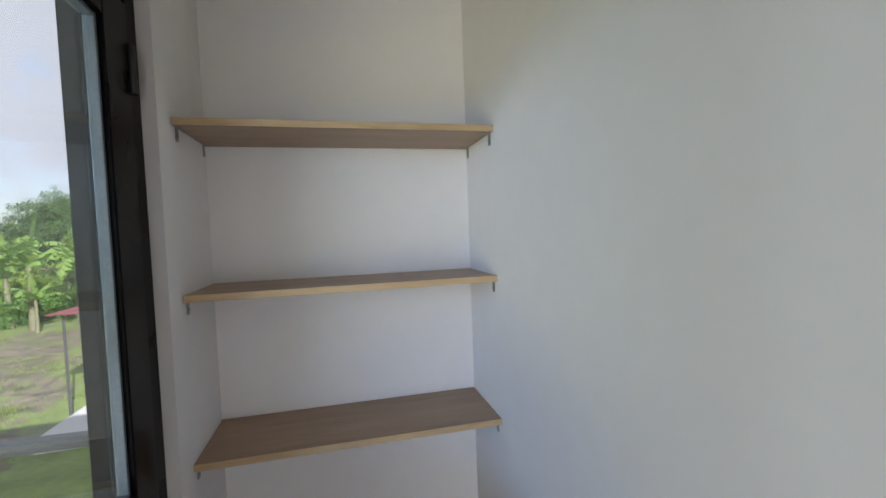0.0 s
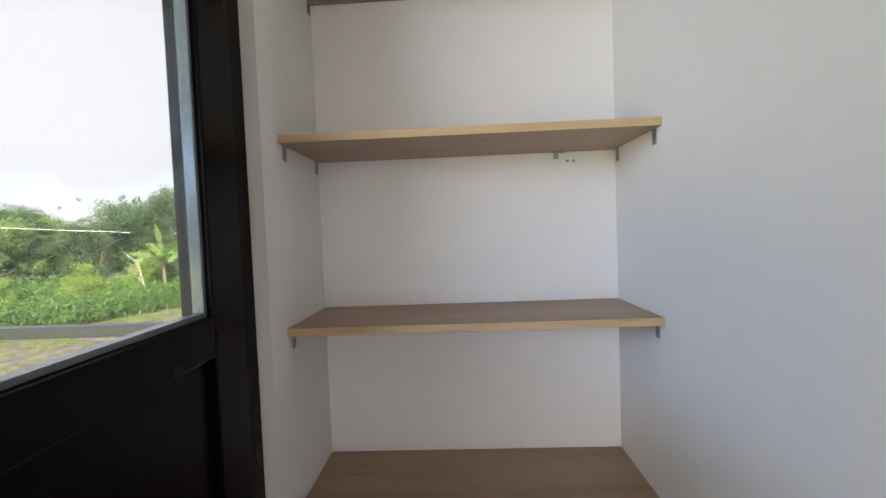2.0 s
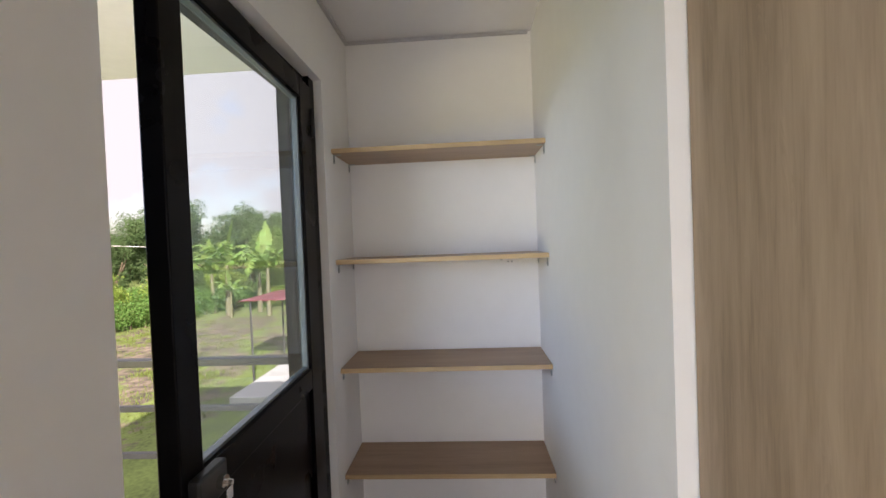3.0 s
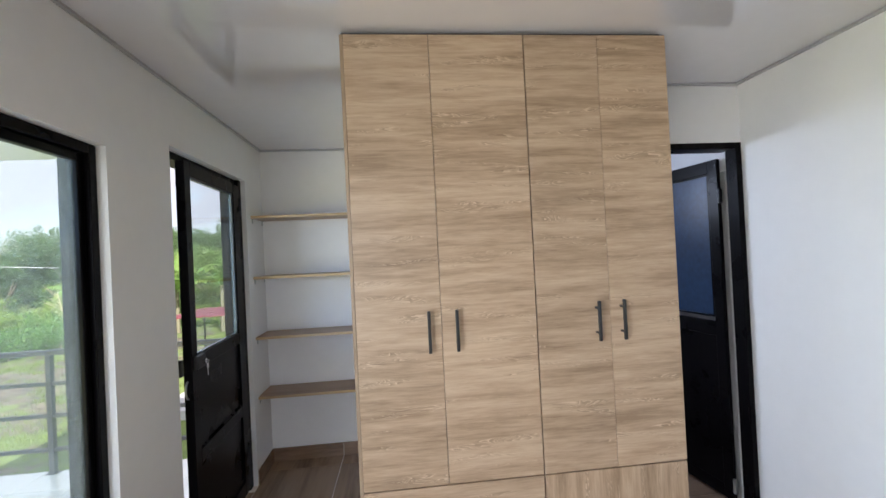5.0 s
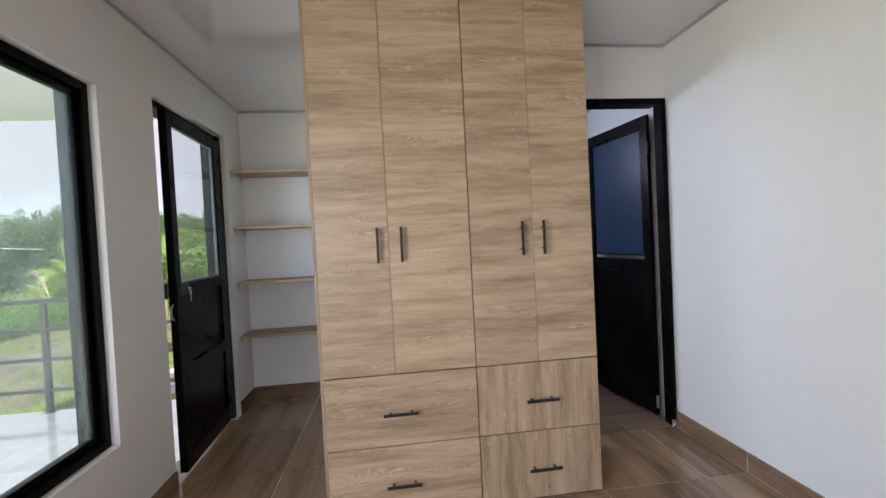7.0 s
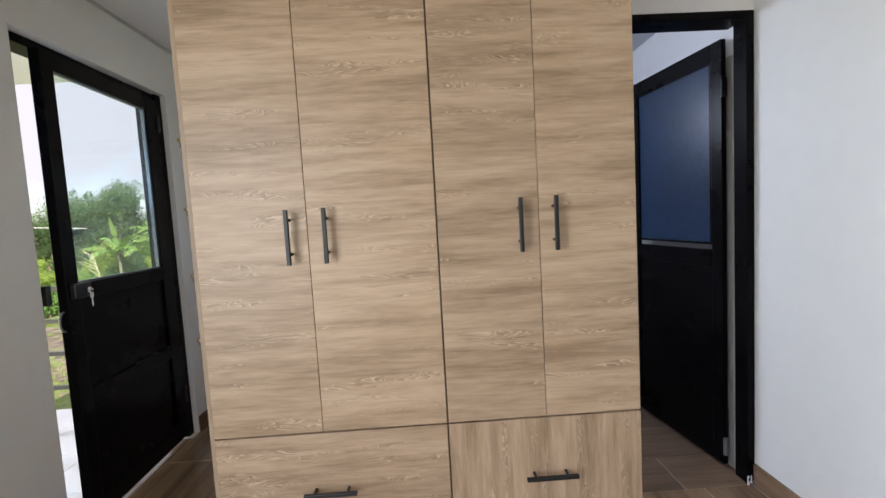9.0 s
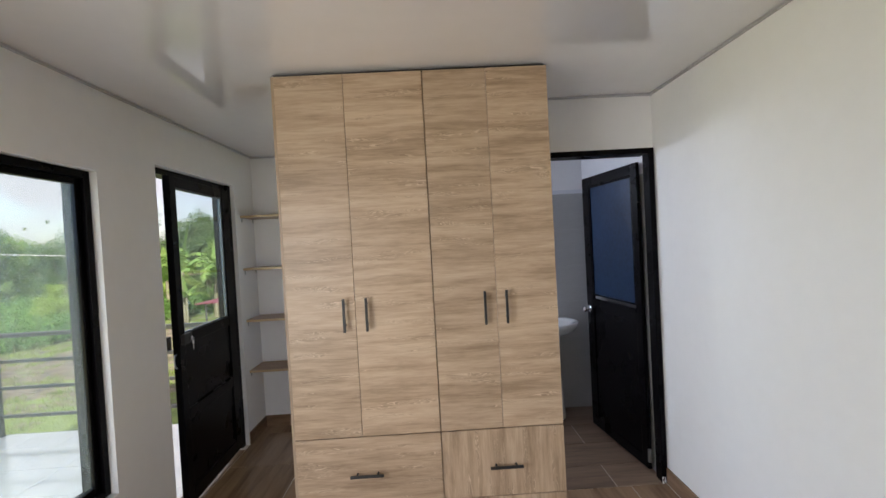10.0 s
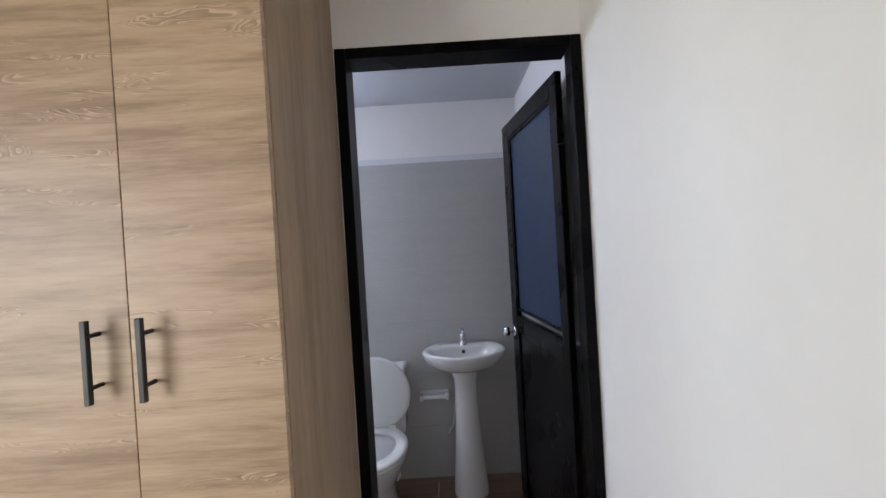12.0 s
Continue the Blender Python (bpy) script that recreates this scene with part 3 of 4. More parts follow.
def oval(bm, rings, seg=32):
    """Rings of (half width, half length, centre y, z), joined into one skin."""
    last = None
    for w, d, cy, z in rings:
        ring = [bm.verts.new((w * math.cos(2 * math.pi * k / seg), cy + d * math.sin(2 * math.pi * k / seg), z)) for k in range(seg)]
        if last:
            for k in range(seg):
                bm.faces.new((last[k], last[(k + 1) % seg], ring[(k + 1) % seg], ring[k]))
        last = ring
    return last


bm = bmesh.new()
end = oval(bm, [(0.115, 0.22, -0.34, 0.0), (0.11, 0.20, -0.34, 0.05), (0.095, 0.17, -0.34, 0.14), (0.12, 0.20, -0.38, 0.24), (0.165, 0.235, -0.41, 0.33), (0.182, 0.245, -0.42, 0.385), (0.180, 0.243, -0.42, 0.395), (0.135, 0.19, -0.42, 0.392), (0.115, 0.165, -0.42, 0.33), (0.06, 0.09, -0.40, 0.23)])
bm.faces.new(end)
part("bowl", bm, CERAMIC, wc, smooth=True)
bm = bmesh.new()
oval(bm, [(0.186, 0.248, -0.42, 0.399), (0.188, 0.250, -0.42, 0.412), (0.176, 0.236, -0.42, 0.420), (0.125, 0.175, -0.42, 0.416), (0.122, 0.172, -0.42, 0.399), (0.186, 0.248, -0.42, 0.399)])
part("seat", bm, PLASTIC, wc, "white toilet seat ring", smooth=True)
bm = bmesh.new()
end = oval(bm, [(0.180, 0.20, 0.20, -0.010), (0.197, 0.216, 0.20, -0.006), (0.197, 0.216, 0.20, 0.006), (0.180, 0.20, 0.20, 0.010)])
bm.faces.new(end)
bmesh.ops.rotate(bm, verts=bm.verts, cent=(0, 0, 0), matrix=Matrix.Rotation(radians(98), 3, "X"))
bmesh.ops.translate(bm, verts=bm.verts, vec=(0, -0.205, 0.425))
part("lid", bm, PLASTIC, wc, "raised white lid", smooth=True)
part("tank", boxes((-0.152, 0.152, -0.170, -0.002, 0.36, 0.705), bevel=0.02), CERAMIC, wc)
part("tank_lid", boxes((-0.164, 0.164, -0.185, -0.001, 0.706, 0.738), bevel=0.012), CERAMIC, wc)
part("neck", boxes((-0.11, 0.11, -0.22, -0.06, 0.10, 0.36), bevel=0.03), CERAMIC, wc)
for x in (-0.08, 0.08):
    part("hinge", boxes((x - 0.02, x + 0.02, -0.225, -0.195, 0.413, 0.435), bevel=0.004), PLASTIC, wc)

# small high window of the bathroom, out of view, assumed to hold the fill lamp
bw = thing("window_3", pose(0, 0, 0), "unseen small high bathroom window, assumed for its fill lamp", "window", kind="structure")
part("window_frame", boxes((1.10, 1.13, 1.84, 1.90, 1.75, 2.2), (1.57, 1.60, 1.84, 1.90, 1.75, 2.2), (1.13, 1.57, 1.84, 1.90, 1.75, 1.78), (1.13, 1.57, 1.84, 1.90, 2.17, 2.2)), BLACK, bw)

# ---- balcony ----
rail = thing("balcony_railing", pose(0, 2.015, -0.034), "dark grey painted steel railing at the balcony edge", "railing")
for x in (-2.56, -1.735, -0.175):
    part("post", boxes((x - 0.020, x + 0.020, -0.020, 0.020, 0.0, 0.930), bevel=0.003), RAIL_PAINT, rail)
    part("base_plate", boxes((x - 0.045, x + 0.045, -0.03, 0.028, 0.0, 0.006)), RAIL_PAINT, rail)
part("handrail", boxes((-2.60, -0.155, -0.025, 0.025, 0.9305, 0.970), bevel=0.004), RAIL_PAINT, rail)
for z in (0.19, 0.455, 0.705):
    for x0, x1 in ((-2.54, -1.755), (-1.715, -0.195)):
        part("bar", boxes((x0, x1, -0.013, 0.013, z - 0.015, z + 0.015), bevel=0.002), RAIL_PAINT, rail)

# ---- outside ----
GRND = -2.5


def leaf_mat(name, base, vary=0.35, through=0.35):
    m = bpy.data.materials.new(name)
    m.use_nodes = True
    n, l = m.node_tree.nodes, m.node_tree.links
    b = n["Principled BSDF"]
    geo = n.new("ShaderNodeNewGeometry")
    hs = n.new("ShaderNodeHueSaturation")
    hs.inputs["Color"].default_value = (*base, 1)
    r = n.new("ShaderNodeMapRange")
    r.inputs["To Min"].default_value, r.inputs["To Max"].default_value = 1 - vary, 1 + vary
    l.new(geo.outputs["Random Per Island"], r.inputs["Value"])
    l.new(r.outputs[0], hs.inputs["Value"])
    r2 = n.new("ShaderNodeMapRange")
    r2.inputs["To Min"].default_value, r2.inputs["To Max"].default_value = 0.475, 0.52
    l.new(geo.outputs["Random Per Island"], r2.inputs["Value"])
    l.new(r2.outputs[0], hs.inputs["Hue"])
    l.new(hs.outputs["Color"], b.inputs["Base Color"])
    b.inputs["Roughness"].default_value = 0.55
    b.inputs["Specular IOR Level"].default_value = 0.25
    t = n.new("ShaderNodeBsdfTranslucent")
    l.new(hs.outputs["Color"], t.inputs["Color"])
    mx = n.new("ShaderNodeMixShader")
    mx.inputs["Fac"].default_value = through
    l.new(b.outputs[0], mx.inputs[1])
    l.new(t.outputs[0], mx.inputs[2])
    l.new(mx.outputs[0], n["Material Output"].inputs["Surface"])
    return m


BARK = mat("grey_brown_bark", (0.16, 0.12, 0.085), 0.9, var=0.3, scale=8, bump=0.6, bump_scale=20)
LEAF_DARK = leaf_mat("dark_tree_leaves", (0.095, 0.160, 0.062), 0.3)
LEAF_MID = leaf_mat("mid_green_leaves", (0.170, 0.270, 0.080), 0.3)
LEAF_GRASS = leaf_mat("grass_blades", (0.175, 0.235, 0.062))
LEAF_LIME = leaf_mat("yellow_green_leaves", (0.22, 0.32, 0.065))
LEAF_HEDGE = leaf_mat("hedge_leaves", (0.12, 0.235, 0.055))
LEAF_BANANA = leaf_mat("banana_leaves", (0.21, 0.34, 0.085), 0.25, 0.45)
STEM = mat("banana_stem", (0.13, 0.125, 0.07), 0.6, var=0.3, scale=5, stretch=(3, 3, 0.5))
RED_ROOF = mat("maroon_sheet_roof", (0.20, 0.035, 0.05), 0.45, var=0.15, scale=3)
PALE_STICK = mat("dry_pale_branch", (0.36, 0.32, 0.20), 0.8, var=0.2, scale=6)
rng = np.random.default_rng(5)


def leaf_cards(cloud, size, loose=0.75):
    """Leaf blades as raw vertices and faces, each turned outwards from its clump and a little skyward."""
    p, out = cloud
    n = len(p)
    face = out + np.array((0, 0, 0.35)) + rng.normal(size=(n, 3)) * loose
    face /= np.linalg.norm(face, axis=1)[:, None]
    d = np.cross(face, rng.normal(size=(n, 3)))
    d /= np.linalg.norm(d, axis=1)[:, None] + 1e-9
    u = np.cross(face, d)
    s = size * rng.uniform(0.5, 1.5, size=n)[:, None]
    v = np.stack([p - d * s * 0.5, p + u * s * 0.30, p + d * s * 0.55, p - u * s * 0.30], 1).reshape(-1, 3)
    return v, np.arange(4 * n).reshape(-1, 4)


def mesh_from(name, v, f, material, parent=None, label=""):
    me = bpy.data.meshes.new(name)
    me.from_pydata(v.tolist(), [], f.tolist())
    me.materials.append(material)
    ob = new(name, me)
    ob.parent = parent
    return tagged(ob, label=label)


def clumped(n, blobs):
    """Points on the shells of many small blobs (x, y, z, r), and the way out at each."""
    blobs = np.asarray(blobs)
    w = blobs[:, 3] ** 2
    k = rng.choice(len(blobs), n, p=w / w.sum())
    d = rng.normal(size=(n, 3))
    d /= np.linalg.norm(d, axis=1)[:, None]
    return blobs[k, :3] + d * (blobs[k, 3] * rng.uniform(0.5, 1.3, n))[:, None], d


def tree(name, height, spread, n, size, material, label):
    """A tapered trunk with limbs, and a crown of leaf clumps round their ends."""
    t = thing(name, pose(0, 0, 0), label, "tree")
    bm = bmesh.new()
    fork = height * 0.25
    rod(bm, (0, 0, -0.1), (0.1, 0.05, fork), height * 0.032, height * 0.022, 9)
    blobs = []
    for i in range(13):
        a = i * 2.4 + rng.uniform(-0.4, 0.4)
        r = spread * rng.uniform(0.2, 0.85)
        z = height * (0.16 + 0.77 * rng.uniform(0, 1) ** 0.8) * (1.0 - 0.22 * r / spread)
        tip = Vector((r * math.cos(a), r * math.sin(a), z))
        mid = Vector((0.1, 0.05, fork)).lerp(tip, 0.5) + Vector((0, 0, -0.05 * height))
        rod(bm, (0.1, 0.05, fork - 0.1), mid, height * 0.014, height * 0.009, 7)
        rod(bm, mid, tip, height * 0.009, height * 0.004, 6)
        for _ in range(13):
            o = np.clip(rng.normal(size=3), -1.6, 1.6) * spread * 0.17
            blobs.append((tip.x + o[0], tip.y + o[1], max(0.14 * height, tip.z + o[2] * 0.65), spread * rng.uniform(0.07, 0.18)))
        for _ in range(7):
            o = np.clip(rng.normal(size=3), -2.0, 2.0) * spread * 0.25
            blobs.append((tip.x * 1.08 + o[0], tip.y * 1.08 + o[1], max(0.1 * height, tip.z * 1.03 + o[2] * 0.6), spread * rng.uniform(0.035, 0.075)))
    for _ in range(36):
        a, r = rng.uniform(0, 6.28), spread * rng.uniform(0.0, 0.75)
        blobs.append((r * math.cos(a), r * math.sin(a), height * rng.uniform(0.12, 0.72), spread * rng.uniform(0.10, 0.22)))
    part("trunk", bm, BARK, t)
    v, f = leaf_cards(clumped(n, blobs), size)
    mesh_from("crown", v, f, material, t)
    return t


def banana(height, leaves, seed_turn):
    """A banana plant: fleshy stem and long arching leaves with torn edges."""
    t = thing("banana_plant", pose(0, 0, 0), "banana plant with long arching green leaves", "plant", "banana grove")
    bm = bmesh.new()
    rod(bm, (0, 0, -0.05), (0.05, 0, height * 0.55), 0.16, 0.09, 10)
    part("stem", bm, STEM, t)
    for i in range(leaves):
        a = seed_turn + i * 2.4
        length = height * rng.uniform(0.45, 0.62)
        rise = rng.uniform(0.5, 1.25) if i else 1.5
        bm = bmesh.new()
        steps = 26
        p = Vector((0.05, 0, height * 0.53))
        side = Vector((-math.sin(a), math.cos(a), 0))
        for k in range(steps):
            s = (k + 0.5) / steps
            ang = rise - s * s * (1.9 if i else 0.25)
            step = Vector((math.cos(a) * math.cos(ang), math.sin(a) * math.cos(ang), math.sin(ang))) * (length / steps)
            q = p + step
            w = 0.34 * height / 4.5 * math.sin(math.pi * min(1, 0.05 + s * 0.95)) ** 0.6
            if s < 0.12:
                w = 0.03
            for sgn in (-1, 1):
                ww = w * rng.uniform(0.75, 1.1)
                fall = Vector((0, 0, -ww * rng.uniform(0.15, 0.75)))
                slip = step * rng.uniform(0.1, 1.0)
                tip = side * sgn * ww + fall + slip
                bm.faces.new([bm.verts.new(v) for v in (p, q, q + tip - step * 0.12, p + tip + step * 0.12)])
            p = q
        part("leaf", bm, LEAF_BANANA, t)
    return t


def ground_mat():
    m = mat("grass_and_earth", (0.165, 0.225, 0.058), 0.9, var=0.4, scale=1.2, bump=0.8, bump_scale=25)
    n, l = m.node_tree.nodes, m.node_tree.links
    b = n["Principled BSDF"]
    grass = b.inputs["Base Color"].links[0].from_socket
    co = n.new("ShaderNodeTexCoord")
    mp = n.new("ShaderNodeMapping")
    mp.inputs["Location"].default_value = (1.52, -1.62, 0)
    mp.inputs["Scale"].default_value = (0.125, 0.10, 0)
    l.new(co.outputs["Object"], mp.inputs["Vector"])
    ln = n.new("ShaderNodeVectorMath")
    ln.operation = "LENGTH"
    l.new(mp.outputs["Vector"], ln.inputs[0])
    ns = n.new("ShaderNodeTexNoise")
    ns.inputs["Scale"].default_value = 0.9
    ns.inputs["Detail"].default_value = 8
    ns.inputs["Roughness"].default_value = 0.65
    l.new(co.outputs["Object"], ns.inputs["Vector"])
    sub = n.new("ShaderNodeMath")
    sub.operation = "MULTIPLY_ADD"
    l.new(ns.outputs["Fac"], sub.inputs[0])
    sub.inputs[1].default_value = 4.6
    sub.inputs[2].default_value = -1.75
    cmp_ = n.new("ShaderNodeMath")
    cmp_.operation = "SUBTRACT"
    l.new(sub.outputs[0], cmp_.inputs[0])
    l.new(ln.outputs["Value"], cmp_.inputs[1])
    rg = n.new("ShaderNodeMapRange")
    rg.inputs["From Min"].default_value, rg.inputs["From Max"].default_value = -0.30, 0.0
    l.new(cmp_.outputs[0], rg.inputs["Value"])
    mx = n.new("ShaderNodeMix")
    mx.data_type = "RGBA"
    # mottled soil; its dark end also paints in the tree shadows
    earth = n.new("ShaderNodeValToRGB")
    earth.color_ramp.elements[0].color = (0.04, 0.034, 0.03, 1)
    earth.color_ramp.elements[0].position = 0.30
    earth.color_ramp.elements[1].color = (0.27, 0.22, 0.16, 1)
    earth.color_ramp.elements[1].position = 0.70
    ns2 = n.new("ShaderNodeTexNoise")
    ns2.inputs["Scale"].default_value = 3
    ns2.inputs["Detail"].default_value = 8
    l.new(co.outputs["Object"], ns2.inputs["Vector"])
    l.new(ns2.outputs["Fac"], earth.inputs["Fac"])
    l.new(rg.outputs[0], mx.inputs["Factor"])
    l.new(grass, mx.inputs["A"])
    l.new(earth.outputs["Color"], mx.inputs["B"])
    l.new(mx.outputs["Result"], b.inputs["Base Color"])
    return m


bm = bmesh.new()
bmesh.ops.create_grid(bm, x_segments=60, y_segments=60, size=1.0)
for v in bm.verts:
    x, y = v.co.x, v.co.y
    X, Y = math.copysign(abs(x) ** 2.2, x) * 900 - 10, math.copysign(abs(y) ** 2.2, y) * 900 + 16
    near = min(1.0, max(0.0, (math.hypot(X - 1, Y) - 7) / 6))
    v.co = Vector((X, Y, GRND + near * 0.22 * noise.noise(Vector((X * 0.13, Y * 0.13, 0)))))
g = structure("ground", bm, ground_mat(), "rough lawn with a patch of bare earth", "ground")
for p in g.data.polygons:
    p.use_smooth = True

# blades standing up out of the lawn
n_blade = 110000
px, py = rng.uniform(-22, -3.2, n_blade), rng.uniform(6, 30, n_blade)
keep = (((px + 12.2) / 7) ** 2 + ((py - 16) / 7) ** 2 + rng.normal(0, 0.25, n_blade)) > 0.6
pts = np.stack([px[keep], py[keep], np.full(keep.sum(), GRND + 0.02)], 1)
hgt = rng.uniform(-0.01, 0.018, len(pts))
# weeds in tufts on the bare earth
tuft = np.stack([rng.normal(-12.2, 3.2, 260), rng.normal(15.5, 3.0, 260)], 1)
weeds = np.repeat(tuft, 70, 0) + rng.normal(0, 0.16, (260 * 70, 2))
pts = np.concatenate([pts, np.c_[weeds, np.full(len(weeds), GRND + 0.03)]])
hgt = np.concatenate([hgt, rng.uniform(0.02, 0.12, len(weeds))])
lean = rng.normal(size=(len(pts), 2)) * 0.03
wv = rng.normal(size=(len(pts), 2))
wv *= 0.014 / np.linalg.norm(wv, axis=1)[:, None]
a = pts + np.c_[wv, -0.1 * np.ones(len(pts))]
b = pts - np.c_[wv, 0.1 * np.ones(len(pts))]
c = pts + np.c_[lean, hgt]
blades = mesh_from("lawn_grass", np.stack([a, b, c], 1).reshape(-1, 3), np.arange(3 * len(pts)).reshape(-1, 3), LEAF_GRASS)
tagged(blades, "sunlit rough lawn grass around bare earth", "grass", kind="stuff")

# clipped hedge along the far side of the yard
hedge_pts = []
for i in range(60):
    s = i / 59
    x, y = -20.5 + 5.5 * s, 11.0 + 16 * s
    for k in range(6):
        hedge_pts.append((x + rng.uniform(-0.5, 0.5), y + rng.uniform(-0.4, 0.4), GRND + rng.uniform(0.35, 1.25), rng.uniform(0.22, 0.42)))
v, f = leaf_cards(clumped(70000, hedge_pts), 0.085)
hedge = thing("hedge", pose(0, 0, 0), "long clipped green hedge beside the yard", "hedge")
mesh_from("foliage", v, f, LEAF_HEDGE, hedge)
bm = bmesh.new()
for i in range(24):
    s = i / 23
    rod(bm, (-20.5 + 5.5 * s, 11 + 16 * s, GRND - 0.15), (-20.4 + 5.5 * s, 11 + 16 * s, GRND + 1.0), 0.04, 0.02, 6)
tagged(part("stems", bm, BARK, hedge), kind="stuff")

t1 = tree("tree", 8.8, 3.8, 70000, 0.105, LEAF_DARK, "broad dark green tree behind the hedge")
t1.matrix_world = pose(-24.3, 34.5, GRND) @ Matrix.Scale(1.08, 4)
for m, s in ((pose(-29.5, 34.0, GRND, 0, 0, 80), 0.76), (pose(-19.5, 38.0, GRND, 0, 0, 150), 0.98), (pose(-38.0, 33.0, GRND, 0, 0, 200), 1.0), (pose(-16.5, 42.0, GRND, 0, 0, 40), 1.0)):
    copy_thing(t1, m @ Matrix.Scale(s, 4))
t2 = tree("tree", 6.8, 3.1, 50000, 0.10, LEAF_MID, "rounded mid-green tree behind the hedge")
t2.matrix_world = pose(-33.0, 29.0, GRND)
for m, s in ((pose(-44.0, 30.0, GRND, 0, 0, 70), 1.15), (pose(-40.0, 40.0, GRND, 0, 0, 170), 1.3), (pose(-14.5, 34.0, GRND, 0, 0, 260), 0.95), (pose(-11.0, 38.0, GRND, 0, 0, 20), 1.1), (pose(-51.0, 36.0, GRND, 0, 0, 110), 1.3)):
    copy_thing(t2, m @ Matrix.Scale(s, 4))
t3 = tree("shrub_tree", 2.9, 1.6, 14000, 0.08, LEAF_LIME, "small yellow-green shrub in the field")
t3.matrix_world = pose(-26.0, 22.5, GRND)
for m, s in ((pose(-30, 25.5, GRND, 0, 0, 90), 1.1), (pose(-23.5, 26.5, GRND, 0, 0, 190), 0.9), (pose(-21.5, 29.5, GRND, 0, 0, 30), 1.15), (pose(-35, 24, GRND, 0, 0, 130), 1.2), (pose(-18.0, 30.5, GRND, 0, 0, 250), 1.1), (pose(-28, 19.0, GRND, 0, 0, 310), 0.9), (pose(-12.0, 27.0, GRND, 0, 0, 60), 0.95), (pose(-9.3, 25.5, GRND, 0, 0, 12), 0.85)):
    copy_thing(t3, m @ Matrix.Scale(s, 4))

b1 = banana(5.6, 10, 0.3)
b1.matrix_world = pose(-13.9, 24.2, GRND)
b2 = banana(4.8, 9, 1.6)
b2.matrix_world = pose(-12.3, 24.9, GRND)
for src, m, s in ((b1, pose(-11.0, 23.4, GRND, 0, 0, 100), 0.92), (b2, pose(-15.4, 25.2, GRND, 0, 0, 200), 0.95), (b1, pose(-19.4, 28.0, GRND, 0, 0, 230), 0.85), (b2, pose(-9.6, 24.6, GRND, 0, 0, 300), 1.05), (b2, pose(-13.2, 23.3, GRND, 0, 0, 80), 0.6)):
    copy_thing(src, m @ Matrix.Scale(s, 4))

# undergrowth and the woods beyond
und = [(rng.uniform(-36, -7.5), rng.uniform(26.5, 34), GRND + rng.uniform(0.1, 1.0), rng.uniform(0.25, 0.65)) for _ in range(420)]
v, f = leaf_cards(clumped(70000, und), 0.12)
tagged(mesh_from("undergrowth", v, f, LEAF_HEDGE), "mixed green undergrowth below the banana plants", "plants", kind="stuff")
far = [(-70 + 85 * s + rng.normal() * 2, 62 - 12 * s + rng.normal() * 5, GRND + rng.uniform(0.4, 5.8) * rng.uniform(0.6, 1), rng.uniform(1.0, 2.2)) for s in rng.uniform(0, 1, 340)]
far += [(-70 + rng.normal() * 6, 62 - 70 * s, GRND + rng.uniform(0.4, 5.0), rng.uniform(1.0, 2.2)) for s in rng.uniform(0, 1, 160)]
v, f = leaf_cards(clumped(80000, far), 0.40)
tagged(mesh_from("far_woods", v, f, LEAF_DARK), "dark green woods closing the distance", "woods", kind="stuff")

# dry leaning sticks in front of the trees
st = thing("dead_sapling", pose(-17.6, 24.2, GRND), "bare leaning sapling with pale dry branches", "tree")
bm = bmesh.new()
rod(bm, (0, 0, -0.15), (-0.9, 0.3, 2.9), 0.03, 0.018, 6)
part("trunk", bm, PALE_STICK, st)
bm = bmesh.new()
for i in range(9):
    s = 0.35 + 0.07 * i
    o = Vector((-0.9 * s, 0.3 * s, 2.9 * s))
    rod(bm, o, o + Vector((rng.uniform(-1.0, 1.0), rng.uniform(-0.4, 0.4), rng.uniform(0.2, 0.9))), 0.02, 0.008, 5)
part("branches", bm, PALE_STICK, st)

# slab and the small canopy beside it
slab = tagged(part("concrete_slab", boxes((-1.4, 2.2, -1.1, 1.9, -0.2, 0.28), bevel=0.02), CONCRETE), "pale concrete slab standing in the grass", "slab")
slab.location = (-4.18, 11.12, GRND)
can = thing("canopy", pose(-3.83, 12.25, GRND), "small maroon sheet roof on thin steel posts", "canopy")
for x in (-1.75, 1.75):
    for y in (-1.0, 1.0):
        bm = bmesh.new()
        rod(bm, (x, y, 0.27), (x, y, 2.54), 0.028, seg=8)
        part("post", bm, RAIL_PAINT, can)
bm = bmesh.new()
for i in range(24):
    x0 = -1.95 + i * 3.9 / 24
    bx(bm, x0, x0 + 3.9 / 24, -1.25, 1.25, 2.545 + (0.012 if i % 2 else 0), 2.565 + (0.012 if i % 2 else 0))
part("roof_sheet", bm, RED_ROOF, can)

# overhead cable
cab = thing("overhead_cable", pose(-13.4, 17.8, 1.7), "thin pale overhead cable strung between poles", "cable")
bm = bmesh.new()
prev = None
for i in range(25):
    s = i / 24
    p = Vector((-30 * s, -3.0 * s, 2.9 * s - 0.7 * s * (1 - s)))
    if prev is not None:
        rod(bm, prev, p, 0.010, seg=5)
    prev = p
part("wire", bm, PLASTIC, cab)
for p, h in ((prev, 7.2),):
    bm = bmesh.new()
    rod(bm, p + Vector((0, 0, -h)), p + Vector((0, 0, 0.1)), 0.06, 0.04, 8)
    part("pole", bm, BARK, cab)

